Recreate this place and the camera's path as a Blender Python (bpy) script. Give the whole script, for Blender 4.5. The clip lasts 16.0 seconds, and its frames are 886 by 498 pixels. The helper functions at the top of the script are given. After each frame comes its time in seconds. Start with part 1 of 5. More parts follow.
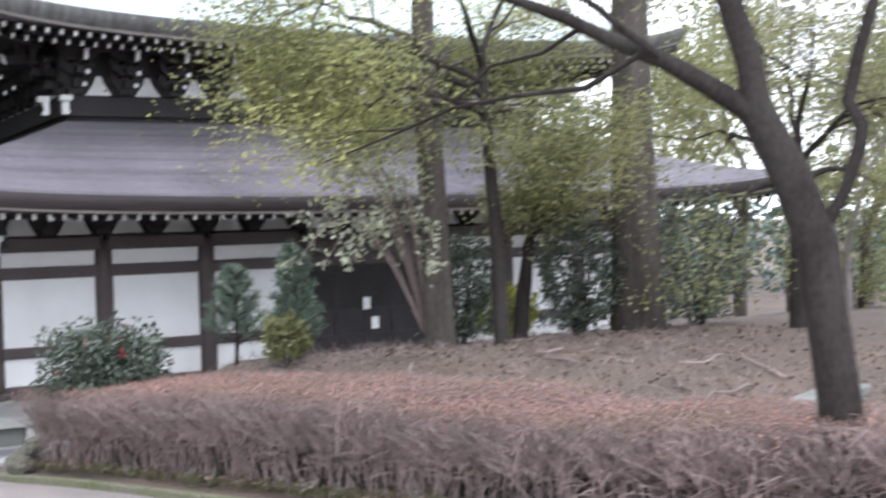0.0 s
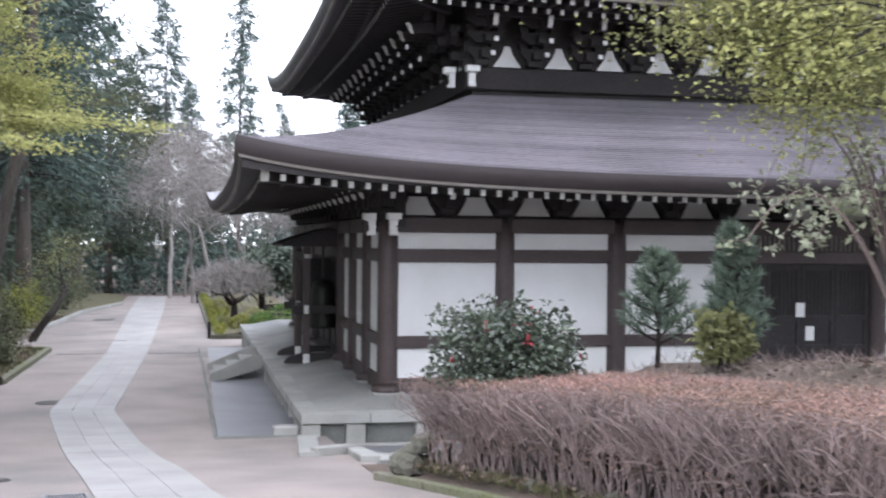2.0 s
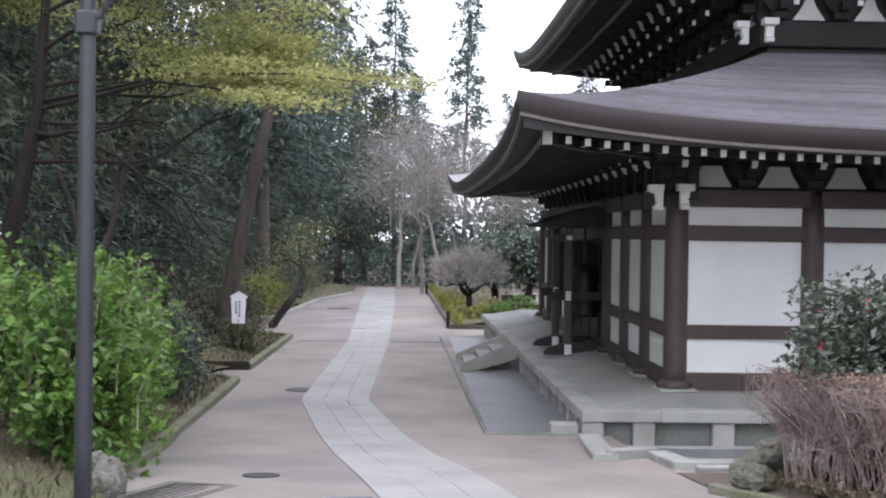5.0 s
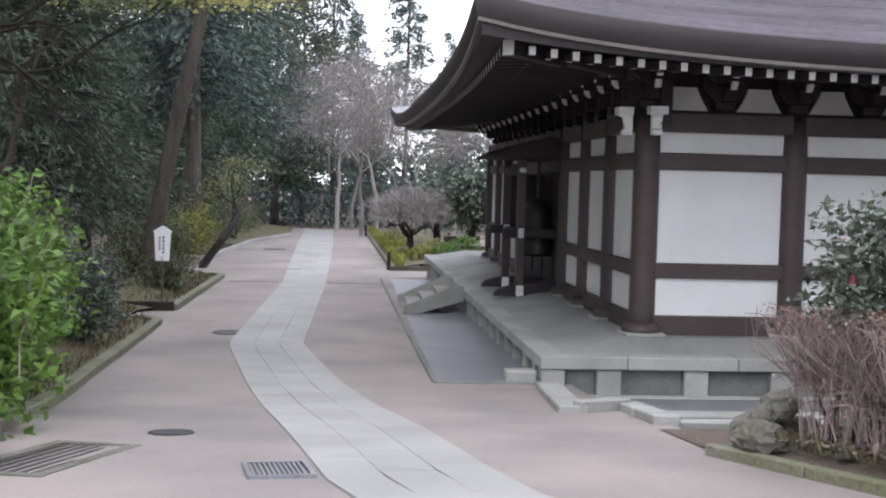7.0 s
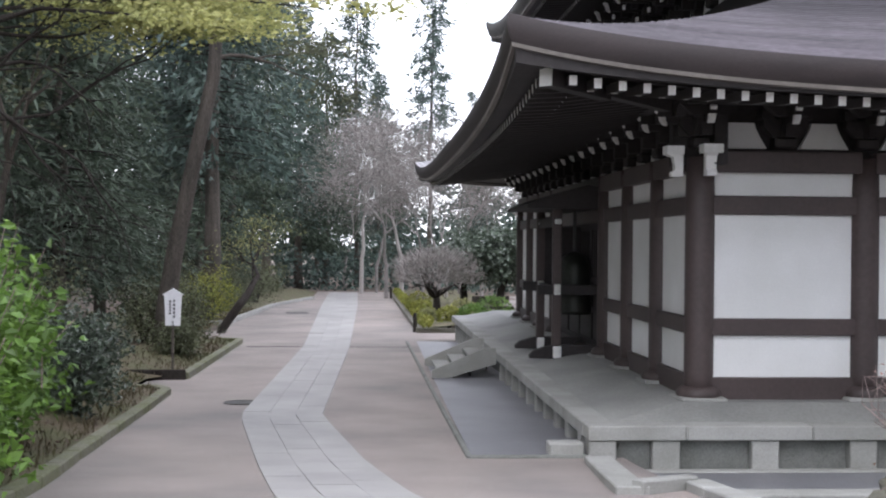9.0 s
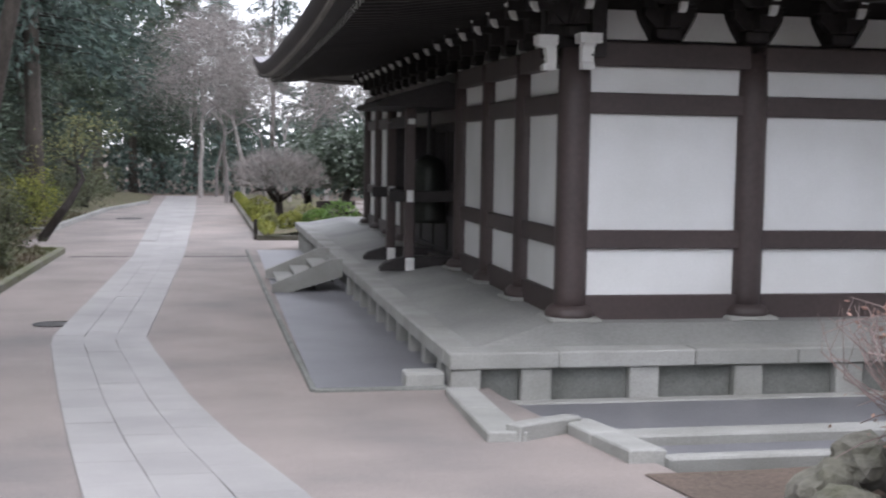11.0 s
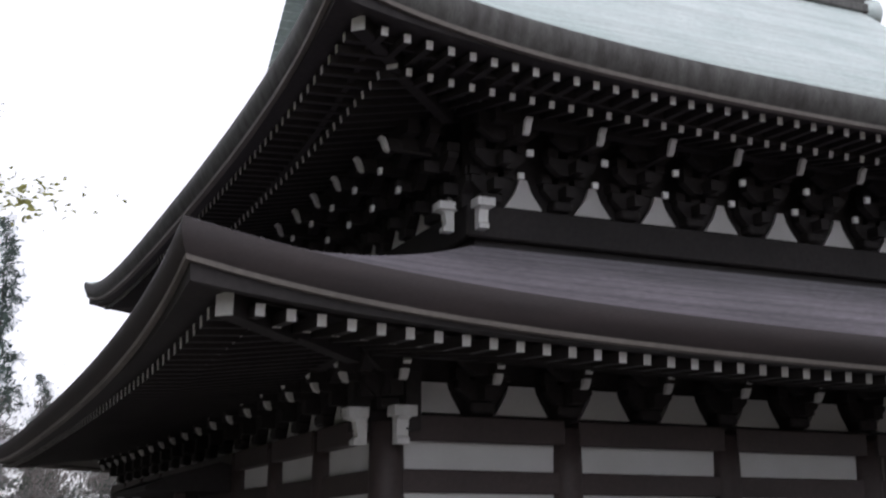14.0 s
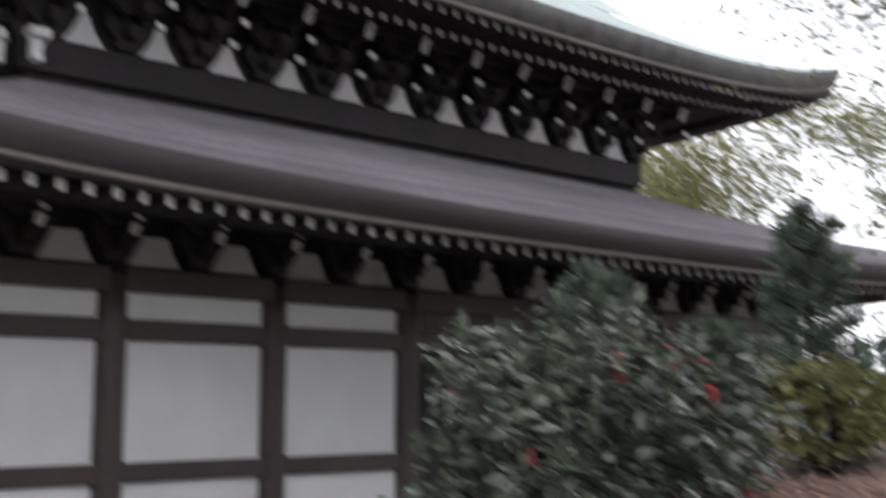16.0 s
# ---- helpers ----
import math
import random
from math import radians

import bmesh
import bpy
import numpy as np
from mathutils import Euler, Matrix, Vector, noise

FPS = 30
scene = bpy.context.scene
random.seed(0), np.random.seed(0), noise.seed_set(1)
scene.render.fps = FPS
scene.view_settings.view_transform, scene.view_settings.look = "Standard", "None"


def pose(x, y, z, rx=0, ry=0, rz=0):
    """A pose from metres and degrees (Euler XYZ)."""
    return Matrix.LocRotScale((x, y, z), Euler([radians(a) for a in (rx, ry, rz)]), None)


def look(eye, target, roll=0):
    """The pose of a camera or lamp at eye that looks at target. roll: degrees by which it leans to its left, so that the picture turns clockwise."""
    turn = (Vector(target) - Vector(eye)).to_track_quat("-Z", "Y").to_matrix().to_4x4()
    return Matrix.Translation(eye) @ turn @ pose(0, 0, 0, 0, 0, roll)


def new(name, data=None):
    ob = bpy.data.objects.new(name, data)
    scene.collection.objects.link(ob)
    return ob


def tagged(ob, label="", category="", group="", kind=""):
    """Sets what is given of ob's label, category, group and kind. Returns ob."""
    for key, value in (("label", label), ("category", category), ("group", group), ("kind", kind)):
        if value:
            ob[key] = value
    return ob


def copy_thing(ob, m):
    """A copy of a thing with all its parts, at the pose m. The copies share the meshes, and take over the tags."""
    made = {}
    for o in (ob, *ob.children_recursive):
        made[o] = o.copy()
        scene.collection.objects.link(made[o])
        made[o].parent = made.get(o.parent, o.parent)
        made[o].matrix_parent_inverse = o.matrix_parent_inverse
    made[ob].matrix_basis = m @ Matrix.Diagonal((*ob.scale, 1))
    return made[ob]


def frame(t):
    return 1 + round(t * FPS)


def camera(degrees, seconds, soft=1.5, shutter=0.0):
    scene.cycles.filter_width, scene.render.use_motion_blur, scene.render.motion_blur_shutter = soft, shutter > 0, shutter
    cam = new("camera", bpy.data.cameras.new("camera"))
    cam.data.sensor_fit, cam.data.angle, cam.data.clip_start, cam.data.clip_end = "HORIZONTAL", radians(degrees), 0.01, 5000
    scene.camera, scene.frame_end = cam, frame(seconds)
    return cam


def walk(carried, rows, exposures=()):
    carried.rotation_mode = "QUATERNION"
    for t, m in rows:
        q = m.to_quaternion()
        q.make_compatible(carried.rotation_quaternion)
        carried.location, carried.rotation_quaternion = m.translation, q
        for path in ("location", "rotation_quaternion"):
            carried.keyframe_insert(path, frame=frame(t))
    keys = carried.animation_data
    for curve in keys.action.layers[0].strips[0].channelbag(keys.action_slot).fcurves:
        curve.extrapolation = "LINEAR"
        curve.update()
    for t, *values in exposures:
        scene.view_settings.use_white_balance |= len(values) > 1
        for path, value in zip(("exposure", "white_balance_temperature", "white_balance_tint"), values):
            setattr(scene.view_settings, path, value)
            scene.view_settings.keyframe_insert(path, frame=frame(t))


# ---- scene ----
cam = camera(40.0, 16.0, soft=2.1, shutter=0.4)
PATH = [
    (0, (-3.783, -21.779, 3.009), (-2.776, -20.052, 2.965), -1.6),
    (0.5, (-3.708, -21.158, 2.993), (-2.88, -19.341, 2.877), -0.6),
    (1, (-3.527, -20.389, 2.865), (-2.85, -18.51, 2.763), -0.1),
    (1.5, (-3.333, -19.557, 2.705), (-2.792, -17.633, 2.648), 0.2),
    (2, (-3.181, -18.984, 2.547), (-2.762, -17.029, 2.535), 0.5),
    (2.5, (-3.06, -18.453, 2.45), (-2.744, -16.479, 2.472), 0.6),
    (3, (-3.338, -18.082, 2.456), (-3.075, -16.099, 2.49), 0.7),
    (3.5, (-3.48, -17.803, 2.404), (-3.288, -15.813, 2.453), 0.7),
    (4, (-3.686, -17.497, 2.35), (-3.577, -15.5, 2.391), 0.7),
    (4.2, (-3.749, -17.369, 2.334), (-3.681, -15.37, 2.351), 0.8),
    (6.3, (-3.87, -15.662, 2.039), (-3.758, -13.665, 1.995), 1.5),
    (6.5, (-3.858, -15.477, 2.021), (-3.723, -13.483, 1.964), 1.5),
    (7, (-3.844, -15.039, 1.985), (-3.671, -13.049, 1.876), 1.5),
    (7.5, (-3.813, -14.711, 1.951), (-3.644, -12.719, 1.881), 1.0),
    (8, (-3.772, -14.343, 1.915), (-3.634, -12.348, 1.903), 0.6),
    (8.2, (-3.755, -14.167, 1.901), (-3.628, -12.171, 1.897), 0.5),
    (10.3, (-3.829, -12.385, 1.784), (-3.652, -10.394, 1.717), 0.6),
    (10.5, (-3.779, -12.176, 1.776), (-3.541, -10.192, 1.682), 0.8),
    (11, (-3.628, -11.804, 1.836), (-3.245, -9.848, 1.673), 0.9),
    (11.5, (-3.715, -11.66, 1.854), (-3.196, -9.731, 1.742), 1.7),
    (12, (-3.719, -11.299, 1.8), (-3.108, -9.394, 1.807), 2.1),
    (12.5, (-3.94, -11.017, 1.896), (-3.256, -9.14, 1.999), 2.1),
    (13, (-4.052, -10.867, 1.793), (-3.337, -9.014, 2.028), 1.6),
    (13.5, (-4.115, -10.761, 1.753), (-3.368, -8.94, 2.108), 0.7),
    (14, (-4.113, -10.673, 1.743), (-3.331, -8.894, 2.216), -0.1),
    (14.5, (-4.202, -10.536, 1.737), (-3.356, -8.812, 2.299), -0.8),
    (15, (-4.143, -10.429, 1.733), (-3.251, -8.75, 2.355), -1.5),
    (15.5, (-4.093, -10.516, 1.737), (-3.07, -8.882, 2.269), -1.4),
    (15.7, (-4.005, -10.595, 1.705), (-2.863, -9.028, 2.137), -0.9),
    (15.9, (-3.9, -10.689, 1.666), (-2.614, -9.204, 1.979), -0.3),
    (16, (-3.843, -10.741, 1.645), (-2.478, -9.3, 1.892), 0.0),
]
walk(cam, [(t, look(eye, target, roll)) for t, eye, target, roll in PATH],
     exposures=[(0, 0.8, 5950, 14), (2, 0.78, 5950, 15), (4, 0.62, 6000, 15), (8, 0.5, 6100, 15), (11, 0.48, 6100, 16), (12.5, 0.5, 6100, 15), (13.5, 0.12, 6050, 14), (14.4, -.85, 6400, 19), (15.2, -.85, 6450, 18), (15.6, -.85, 6450, 17), (16, -0.15, 6350, 15)])

# ---- world and light ----
world = bpy.data.worlds.new("overcast_sky")
scene.world = world
world.use_nodes = True
wn, wl = world.node_tree.nodes, world.node_tree.links
sky = wn.new("ShaderNodeTexSky")
sky.sky_type = "NISHITA"
sky.sun_disc = False
sky.sun_elevation, sky.sun_rotation = radians(48), radians(200)
veil = wn.new("ShaderNodeMixRGB")
veil.inputs[0].default_value = 0.86
scale_sky = wn.new("ShaderNodeMixRGB")
scale_sky.blend_type = "MULTIPLY"
scale_sky.inputs[0].default_value = 1.0
scale_sky.inputs[2].default_value = (0.1, 0.1, 0.1, 1)
wl.new(sky.outputs[0], scale_sky.inputs[1])
wl.new(scale_sky.outputs[0], veil.inputs[1])
veil.inputs[2].default_value = (0.97, 0.98, 1.0, 1)
wl.new(veil.outputs[0], wn["Background"].inputs[0])
wn["Background"].inputs[1].default_value = 2.12
sun = new("sun", bpy.data.lights.new("sun", "SUN"))
sun.data.energy, sun.data.angle, sun.data.color = 0.9, radians(40), (1.0, 0.96, 0.9)
sun.matrix_world = look((-12, -22, 36), (0, 0, 0))


# ---- materials ----
def mat(name, base, var=None, rough=0.7, scale=3.0, fine=40.0, bump=0.2, mix=0.5, metal=0.0, dist=0.01,
        per=0.0, stretch=(1, 1, 1), spec=0.5, through_light=0.0):
    """Base colour broken by a broad and a fine noise, with a fine relief; per: change from piece to piece."""
    m = bpy.data.materials.new(name)
    m.use_nodes = True
    nt = m.node_tree
    n, l = nt.nodes, nt.links
    b = n["Principled BSDF"]
    b.inputs["Roughness"].default_value, b.inputs["Metallic"].default_value = rough, metal
    b.inputs["Specular IOR Level"].default_value = spec
    tc = n.new("ShaderNodeTexCoord")
    mp = n.new("ShaderNodeMapping")
    mp.inputs["Scale"].default_value = stretch
    geo = n.new("ShaderNodeNewGeometry")
    l.new(geo.outputs["Position"], mp.inputs["Vector"])
    n1, n2 = n.new("ShaderNodeTexNoise"), n.new("ShaderNodeTexNoise")
    for q, s in ((n1, scale), (n2, fine)):
        q.inputs["Scale"].default_value, q.inputs["Detail"].default_value = s, 5
        l.new(mp.outputs[0], q.inputs["Vector"])
    var = var or tuple(c * 0.6 for c in base)
    r1 = n.new("ShaderNodeMapRange")
    r1.inputs[1].default_value, r1.inputs[2].default_value = 0.35, 0.68
    l.new(n1.outputs["Fac"], r1.inputs[0])
    c1 = n.new("ShaderNodeMixRGB")
    c1.inputs[1].default_value, c1.inputs[2].default_value = (*base, 1), (*var, 1)
    l.new(r1.outputs[0], c1.inputs[0])
    r2 = n.new("ShaderNodeMapRange")
    r2.inputs[1].default_value, r2.inputs[2].default_value = 0.3, 0.7
    r2.inputs[3].default_value, r2.inputs[4].default_value = 1 - 0.5 * mix, 1 + 0.5 * mix
    l.new(n2.outputs["Fac"], r2.inputs[0])
    c2 = n.new("ShaderNodeMixRGB")
    c2.blend_type = "MULTIPLY"
    c2.inputs[0].default_value = 1
    l.new(c1.outputs[0], c2.inputs[1])
    l.new(r2.outputs[0], c2.inputs[2])
    col = c2.outputs[0]
    if per:
        oi = n.new("ShaderNodeObjectInfo")
        ad = n.new("ShaderNodeMath")
        l.new(oi.outputs["Random"], ad.inputs[0])
        l.new(geo.outputs["Random Per Island"], ad.inputs[1])
        fr = n.new("ShaderNodeMath")
        fr.operation = "FRACT"
        l.new(ad.outputs[0], fr.inputs[0])
        r3 = n.new("ShaderNodeMapRange")
        r3.inputs[3].default_value, r3.inputs[4].default_value = 1 - per, 1 + per
        l.new(fr.outputs[0], r3.inputs[0])
        c3 = n.new("ShaderNodeMixRGB")
        c3.blend_type = "MULTIPLY"
        c3.inputs[0].default_value = 1
        l.new(col, c3.inputs[1])
        l.new(r3.outputs[0], c3.inputs[2])
        col = c3.outputs[0]
    l.new(col, b.inputs["Base Color"])
    if bump:
        bp = n.new("ShaderNodeBump")
        bp.inputs["Strength"].default_value, bp.inputs["Distance"].default_value = bump, dist
        l.new(n2.outputs["Fac"], bp.inputs["Height"])
        l.new(bp.outputs[0], b.inputs["Normal"])
    if through_light:
        tr = n.new("ShaderNodeBsdfTranslucent")
        l.new(col, tr.inputs["Color"])
        ms = n.new("ShaderNodeMixShader")
        ms.inputs[0].default_value = through_light
        l.new(b.outputs[0], ms.inputs[1])
        l.new(tr.outputs[0], ms.inputs[2])
        l.new(ms.outputs[0], n["Material Output"].inputs["Surface"])
    return m


PLASTER = mat("white_plaster", (0.80, 0.80, 0.79), (0.70, 0.70, 0.68), 0.85, 0.9, 60, 0.08, 0.06)
WOOD = mat("dark_brown_timber", (0.072, 0.052, 0.049), (0.05, 0.037, 0.035), 0.55, 0.8, 22, 0.12, 0.25)
# Timber brown darkened to put the shade under the eaves into its colour.
EAVE = mat("shade_dark_timber", (0.029, 0.024, 0.024), (0.019, 0.016, 0.016), 0.7, 1.5, 16, 0.25, 0.5)
WHITE = mat("white_paint", (0.82, 0.82, 0.80), (0.68, 0.68, 0.66), 0.6, 6, 50, 0.1, 0.1)
# Brown shingle colour shifted bluish to carry the sky's sheen.
SHINGLE = mat("weathered_copper_brown_sheen", (0.185, 0.168, 0.19), (0.125, 0.115, 0.128), 0.38, 0.5, 9, 0.2, 0.4, per=0.24)
FASCIA = mat("dark_roof_edge", (0.040, 0.030, 0.030), (0.028, 0.022, 0.022), 0.62, 1.0, 30, 0.3, 0.4, stretch=(1, 1, 6))
FASCIA_B = mat("pale_roof_edge_board", (0.17, 0.152, 0.135), (0.12, 0.107, 0.095), 0.65, 1.0, 20, 0.2, 0.3)
COPPER = mat("green_patina_copper", (0.56, 0.62, 0.605), (0.46, 0.54, 0.52), 0.5, 0.7, 12, 0.3, 0.2, per=0.08)
COPPER_D = mat("streaked_copper_edge", (0.10, 0.10, 0.093), (0.045, 0.04, 0.038), 0.6, 2.5, 20, 0.4, 0.5, stretch=(3, 3, 0.6))
GRANITE = mat("grey_granite", (0.33, 0.33, 0.31), (0.24, 0.24, 0.22), 0.8, 1.4, 90, 0.25, 0.3, per=0.08)
INFILL = mat("dark_grey_stone", (0.19, 0.195, 0.18), (0.12, 0.125, 0.11), 0.85, 2.2, 60, 0.3, 0.4)
PAVE = mat("pale_paving_granite", (0.315, 0.305, 0.295), (0.25, 0.243, 0.236), 0.75, 1.0, 110, 0.15, 0.16, per=0.035)
CONCRETE = mat("grey_mortar_floor", (0.30, 0.30, 0.28), (0.21, 0.21, 0.20), 0.75, 0.7, 30, 0.15, 0.25)
DARK_CEMENT = mat("dark_smooth_cement", (0.17, 0.17, 0.18), (0.13, 0.13, 0.14), 0.45, 0.8, 40, 0.1, 0.25)
LANE = mat("brown_grey_rolled_gravel", (0.275, 0.236, 0.215), (0.175, 0.158, 0.15), 0.88, 0.55, 120, 0.5, 0.5, dist=0.006)
EARTH = mat("leaf_strewn_earth", (0.13, 0.095, 0.075), (0.08, 0.065, 0.05), 0.95, 0.8, 35, 0.6, 0.7, dist=0.03)
MOSS = mat("moss_and_dry_grass", (0.085, 0.09, 0.038), (0.105, 0.08, 0.05), 0.95, 1.2, 45, 0.6, 0.6, dist=0.03)
BARK = mat("grey_brown_bark", (0.105, 0.09, 0.078), (0.06, 0.054, 0.047), 0.9, 2, 22, 0.8, 0.7, stretch=(3, 3, 0.5), dist=0.03, spec=0.2)
BARK_D = mat("dark_wet_bark", (0.028, 0.023, 0.021), (0.045, 0.04, 0.036), 0.85, 2, 25, 0.7, 0.6, stretch=(2, 2, 0.7), dist=0.03, spec=0.1)
TWIG = mat("grey_pink_twig", (0.27, 0.205, 0.19), (0.17, 0.135, 0.125), 0.9, 1.5, 30, 0.2, 0.4, per=0.35)
LITTER = mat("brown_leaf_litter", (0.17, 0.125, 0.10), (0.11, 0.085, 0.065), 0.9, 0.7, 20, 0.1, 0.4, per=0.5)
HEDGELEAF = mat("red_brown_hedge_leaf", (0.33, 0.20, 0.165), (0.22, 0.155, 0.11), 0.8, 0.9, 20, 0.1, 0.4, per=0.4, through_light=0.2)
CONIFER = mat("dark_conifer_needle", (0.078, 0.105, 0.07), (0.05, 0.072, 0.05), 0.75, 0.4, 8, 0.1, 0.4, per=0.4, through_light=0.15)
CONIFER_B = mat("blue_green_needle", (0.085, 0.12, 0.10), (0.055, 0.085, 0.072), 0.75, 0.5, 8, 0.1, 0.4, per=0.4, through_light=0.15)
MAPLE = mat("young_maple_leaf", (0.40, 0.395, 0.15), (0.27, 0.29, 0.105), 0.6, 0.7, 8, 0.1, 0.3, per=0.35, through_light=0.5)
OLIVE = mat("olive_spring_leaf", (0.27, 0.27, 0.125), (0.18, 0.19, 0.08), 0.65, 0.7, 8, 0.1, 0.3, per=0.4, through_light=0.45)
DULL = mat("dull_green_leaf", (0.12, 0.13, 0.07), (0.075, 0.085, 0.05), 0.7, 0.7, 8, 0.1, 0.3, per=0.45, through_light=0.2)
BARETWIG = mat("grey_bare_twig", (0.30, 0.275, 0.26), (0.20, 0.185, 0.175), 0.9, 1.5, 30, 0.2, 0.4, per=0.3)
GLOSSY = mat("glossy_evergreen_leaf", (0.085, 0.11, 0.078), (0.055, 0.075, 0.052), 0.28, 1.2, 9, 0.05, 0.3, per=0.45, through_light=0.1)
PINE = mat("young_pine_needle", (0.16, 0.205, 0.15), (0.105, 0.145, 0.11), 0.6, 0.5, 8, 0.1, 0.4, per=0.4, through_light=0.2)
CAMELLIA = mat("glossy_camellia_leaf", (0.105, 0.125, 0.09), (0.065, 0.082, 0.058), 0.16, 1.2, 9, 0.05, 0.3, per=0.45, through_light=0.1)
BRIGHT = mat("fresh_green_leaf", (0.135, 0.235, 0.04), (0.07, 0.14, 0.03), 0.45, 1.2, 9, 0.05, 0.3, per=0.4, through_light=0.3)
YELLOWISH = mat("yellow_green_leaf", (0.27, 0.27, 0.05), (0.16, 0.19, 0.04), 0.6, 1.2, 9, 0.05, 0.3, per=0.35, through_light=0.3)
PETAL = mat("dull_red_petal", (0.34, 0.05, 0.06), (0.26, 0.035, 0.045), 0.5, 5, 20, 0.0, 0.2, per=0.2)
PALELEAF = mat("pale_green_leaf", (0.50, 0.52, 0.40), (0.36, 0.39, 0.25), 0.5, 1.2, 9, 0.05, 0.3, per=0.35, through_light=0.3)
ROCK = mat("mossy_garden_rock", (0.15, 0.14, 0.125), (0.09, 0.09, 0.06), 0.9, 2.5, 25, 0.8, 0.5, dist=0.03)
MOSSKERB = mat("mossy_kerb_stone", (0.17, 0.165, 0.125), (0.12, 0.13, 0.06), 0.9, 1.6, 30, 0.5, 0.45, dist=0.02)
IRON = mat("dark_cast_iron", (0.07, 0.07, 0.07), (0.05, 0.045, 0.04), 0.55, 3, 40, 0.3, 0.3, metal=0.6)
STEEL = mat("galvanised_grating", (0.25, 0.25, 0.27), (0.18, 0.18, 0.19), 0.5, 3, 40, 0.2, 0.3, metal=0.7)
POSTPAINT = mat("dark_grey_post_paint", (0.03, 0.033, 0.04), (0.022, 0.025, 0.03), 0.45, 2, 30, 0.1, 0.2)
LAMPGREY = mat("lamp_metal_grey", (0.11, 0.11, 0.12), (0.08, 0.08, 0.09), 0.4, 2, 30, 0.1, 0.2, metal=0.4)
PAPER = mat("white_paper", (0.78, 0.78, 0.76), (0.7, 0.7, 0.68), 0.8, 3, 30, 0.0, 0.1)
BOARD = mat("pale_sign_board", (0.74, 0.74, 0.76), (0.66, 0.66, 0.68), 0.6, 2, 30, 0.05, 0.1)
INK = mat("black_ink", (0.03, 0.03, 0.035), None, 0.7, 3, 30, 0.0, 0.1)
BRONZE = mat("dark_bronze", (0.05, 0.05, 0.045), (0.03, 0.035, 0.03), 0.45, 3, 20, 0.2, 0.3, metal=0.7)


# ---- mesh helpers ----
class Mesh:
    """Gathers vertices and faces, with a material slot a face."""

    def __init__(self):
        self.v, self.f, self.m = [], [], []

    def add(self, v, f, slot=0):
        o = len(self.v)
        self.v.extend(v)
        self.f.extend([tuple(i + o for i in q) for q in f])
        self.m.extend([slot] * len(f))
        return self

    def box(self, lo, hi, slot=0, bevel=0.0):
        (a, b, c), (d, e, g) = lo, hi
        if bevel <= 0:
            v = [(x, y, z) for x in (a, d) for y in (b, e) for z in (c, g)]
            f = [(0, 1, 3, 2), (4, 6, 7, 5), (0, 4, 5, 1), (2, 3, 7, 6), (0, 2, 6, 4), (1, 5, 7, 3)]
            return self.add(v, f, slot)
        k, s = len(self.v), bevel
        rings = []
        for z, i in ((c, s), (c + s, 0), (g - s, 0), (g, s)):
            j = s
            x0, x1, y0, y1 = a + i, d - i, b + i, e - i
            rings.append([(x0 + j, y0, z), (x1 - j, y0, z), (x1, y0 + j, z), (x1, y1 - j, z),
                          (x1 - j, y1, z), (x0 + j, y1, z), (x0, y1 - j, z), (x0, y0 + j, z)])
        v = [p for r in rings for p in r]
        f = [tuple(range(7, -1, -1)), tuple(range(24, 32))]
        for r in range(3):
            f += [(8 * r + i, 8 * r + (i + 1) % 8, 8 * r + 8 + (i + 1) % 8, 8 * r + 8 + i) for i in range(8)]
        return self.add(v, f, slot)

    def tube(self, pts, radii, n=6, slot=0, cap=True):
        pts = [Vector(p) for p in pts]
        v, f = [], []
        for i, p in enumerate(pts):
            t = (pts[min(i + 1, len(pts) - 1)] - pts[max(i - 1, 0)]).normalized()
            a = t.cross(Vector((0.31, 0.95, 0.08)) if abs(t.z) > 0.8 else Vector((0, 0, 1))).normalized()
            b = t.cross(a)
            for k in range(n):
                w = 2 * math.pi * k / n
                v.append(tuple(p + (a * math.cos(w) + b * math.sin(w)) * radii[i]))
        for i in range(len(pts) - 1):
            f += [(i * n + k, i * n + (k + 1) % n, (i + 1) * n + (k + 1) % n, (i + 1) * n + k) for k in range(n)]
        if cap:
            f += [tuple(range(n - 1, -1, -1)), tuple(range((len(pts) - 1) * n, len(pts) * n))]
        return self.add(v, f, slot)

    def lathe(self, profile, n=16, at=(0, 0, 0), slot=0):
        """profile: (radius, height) from the bottom up."""
        v = [(at[0] + r * math.cos(2 * math.pi * k / n), at[1] + r * math.sin(2 * math.pi * k / n), at[2] + h) for r, h in profile for k in range(n)]
        f = [(i * n + k, i * n + (k + 1) % n, (i + 1) * n + (k + 1) % n, (i + 1) * n + k) for i in range(len(profile) - 1) for k in range(n)]
        f += [tuple(range(n - 1, -1, -1)), tuple(range((len(profile) - 1) * n, len(profile) * n))]
        return self.add(v, f, slot)

    def prism(self, outline, lo, hi, axis="y", slot=0):
        """An outline in x, z (axis y), y, z (axis x) or x, y (axis z) given a thickness."""
        put = {"y": lambda p, d: (p[0], d, p[1]), "x": lambda p, d: (d, p[0], p[1]), "z": lambda p, d: (p[0], p[1], d)}[axis]
        n = len(outline)
        v = [put(p, lo) for p in outline] + [put(p, hi) for p in outline]
        f = [tuple(range(n)), tuple(range(2 * n - 1, n - 1, -1))]
        f += [(i, i + n, (i + 1) % n + n, (i + 1) % n) for i in range(n)]
        return self.add(v, f, slot)

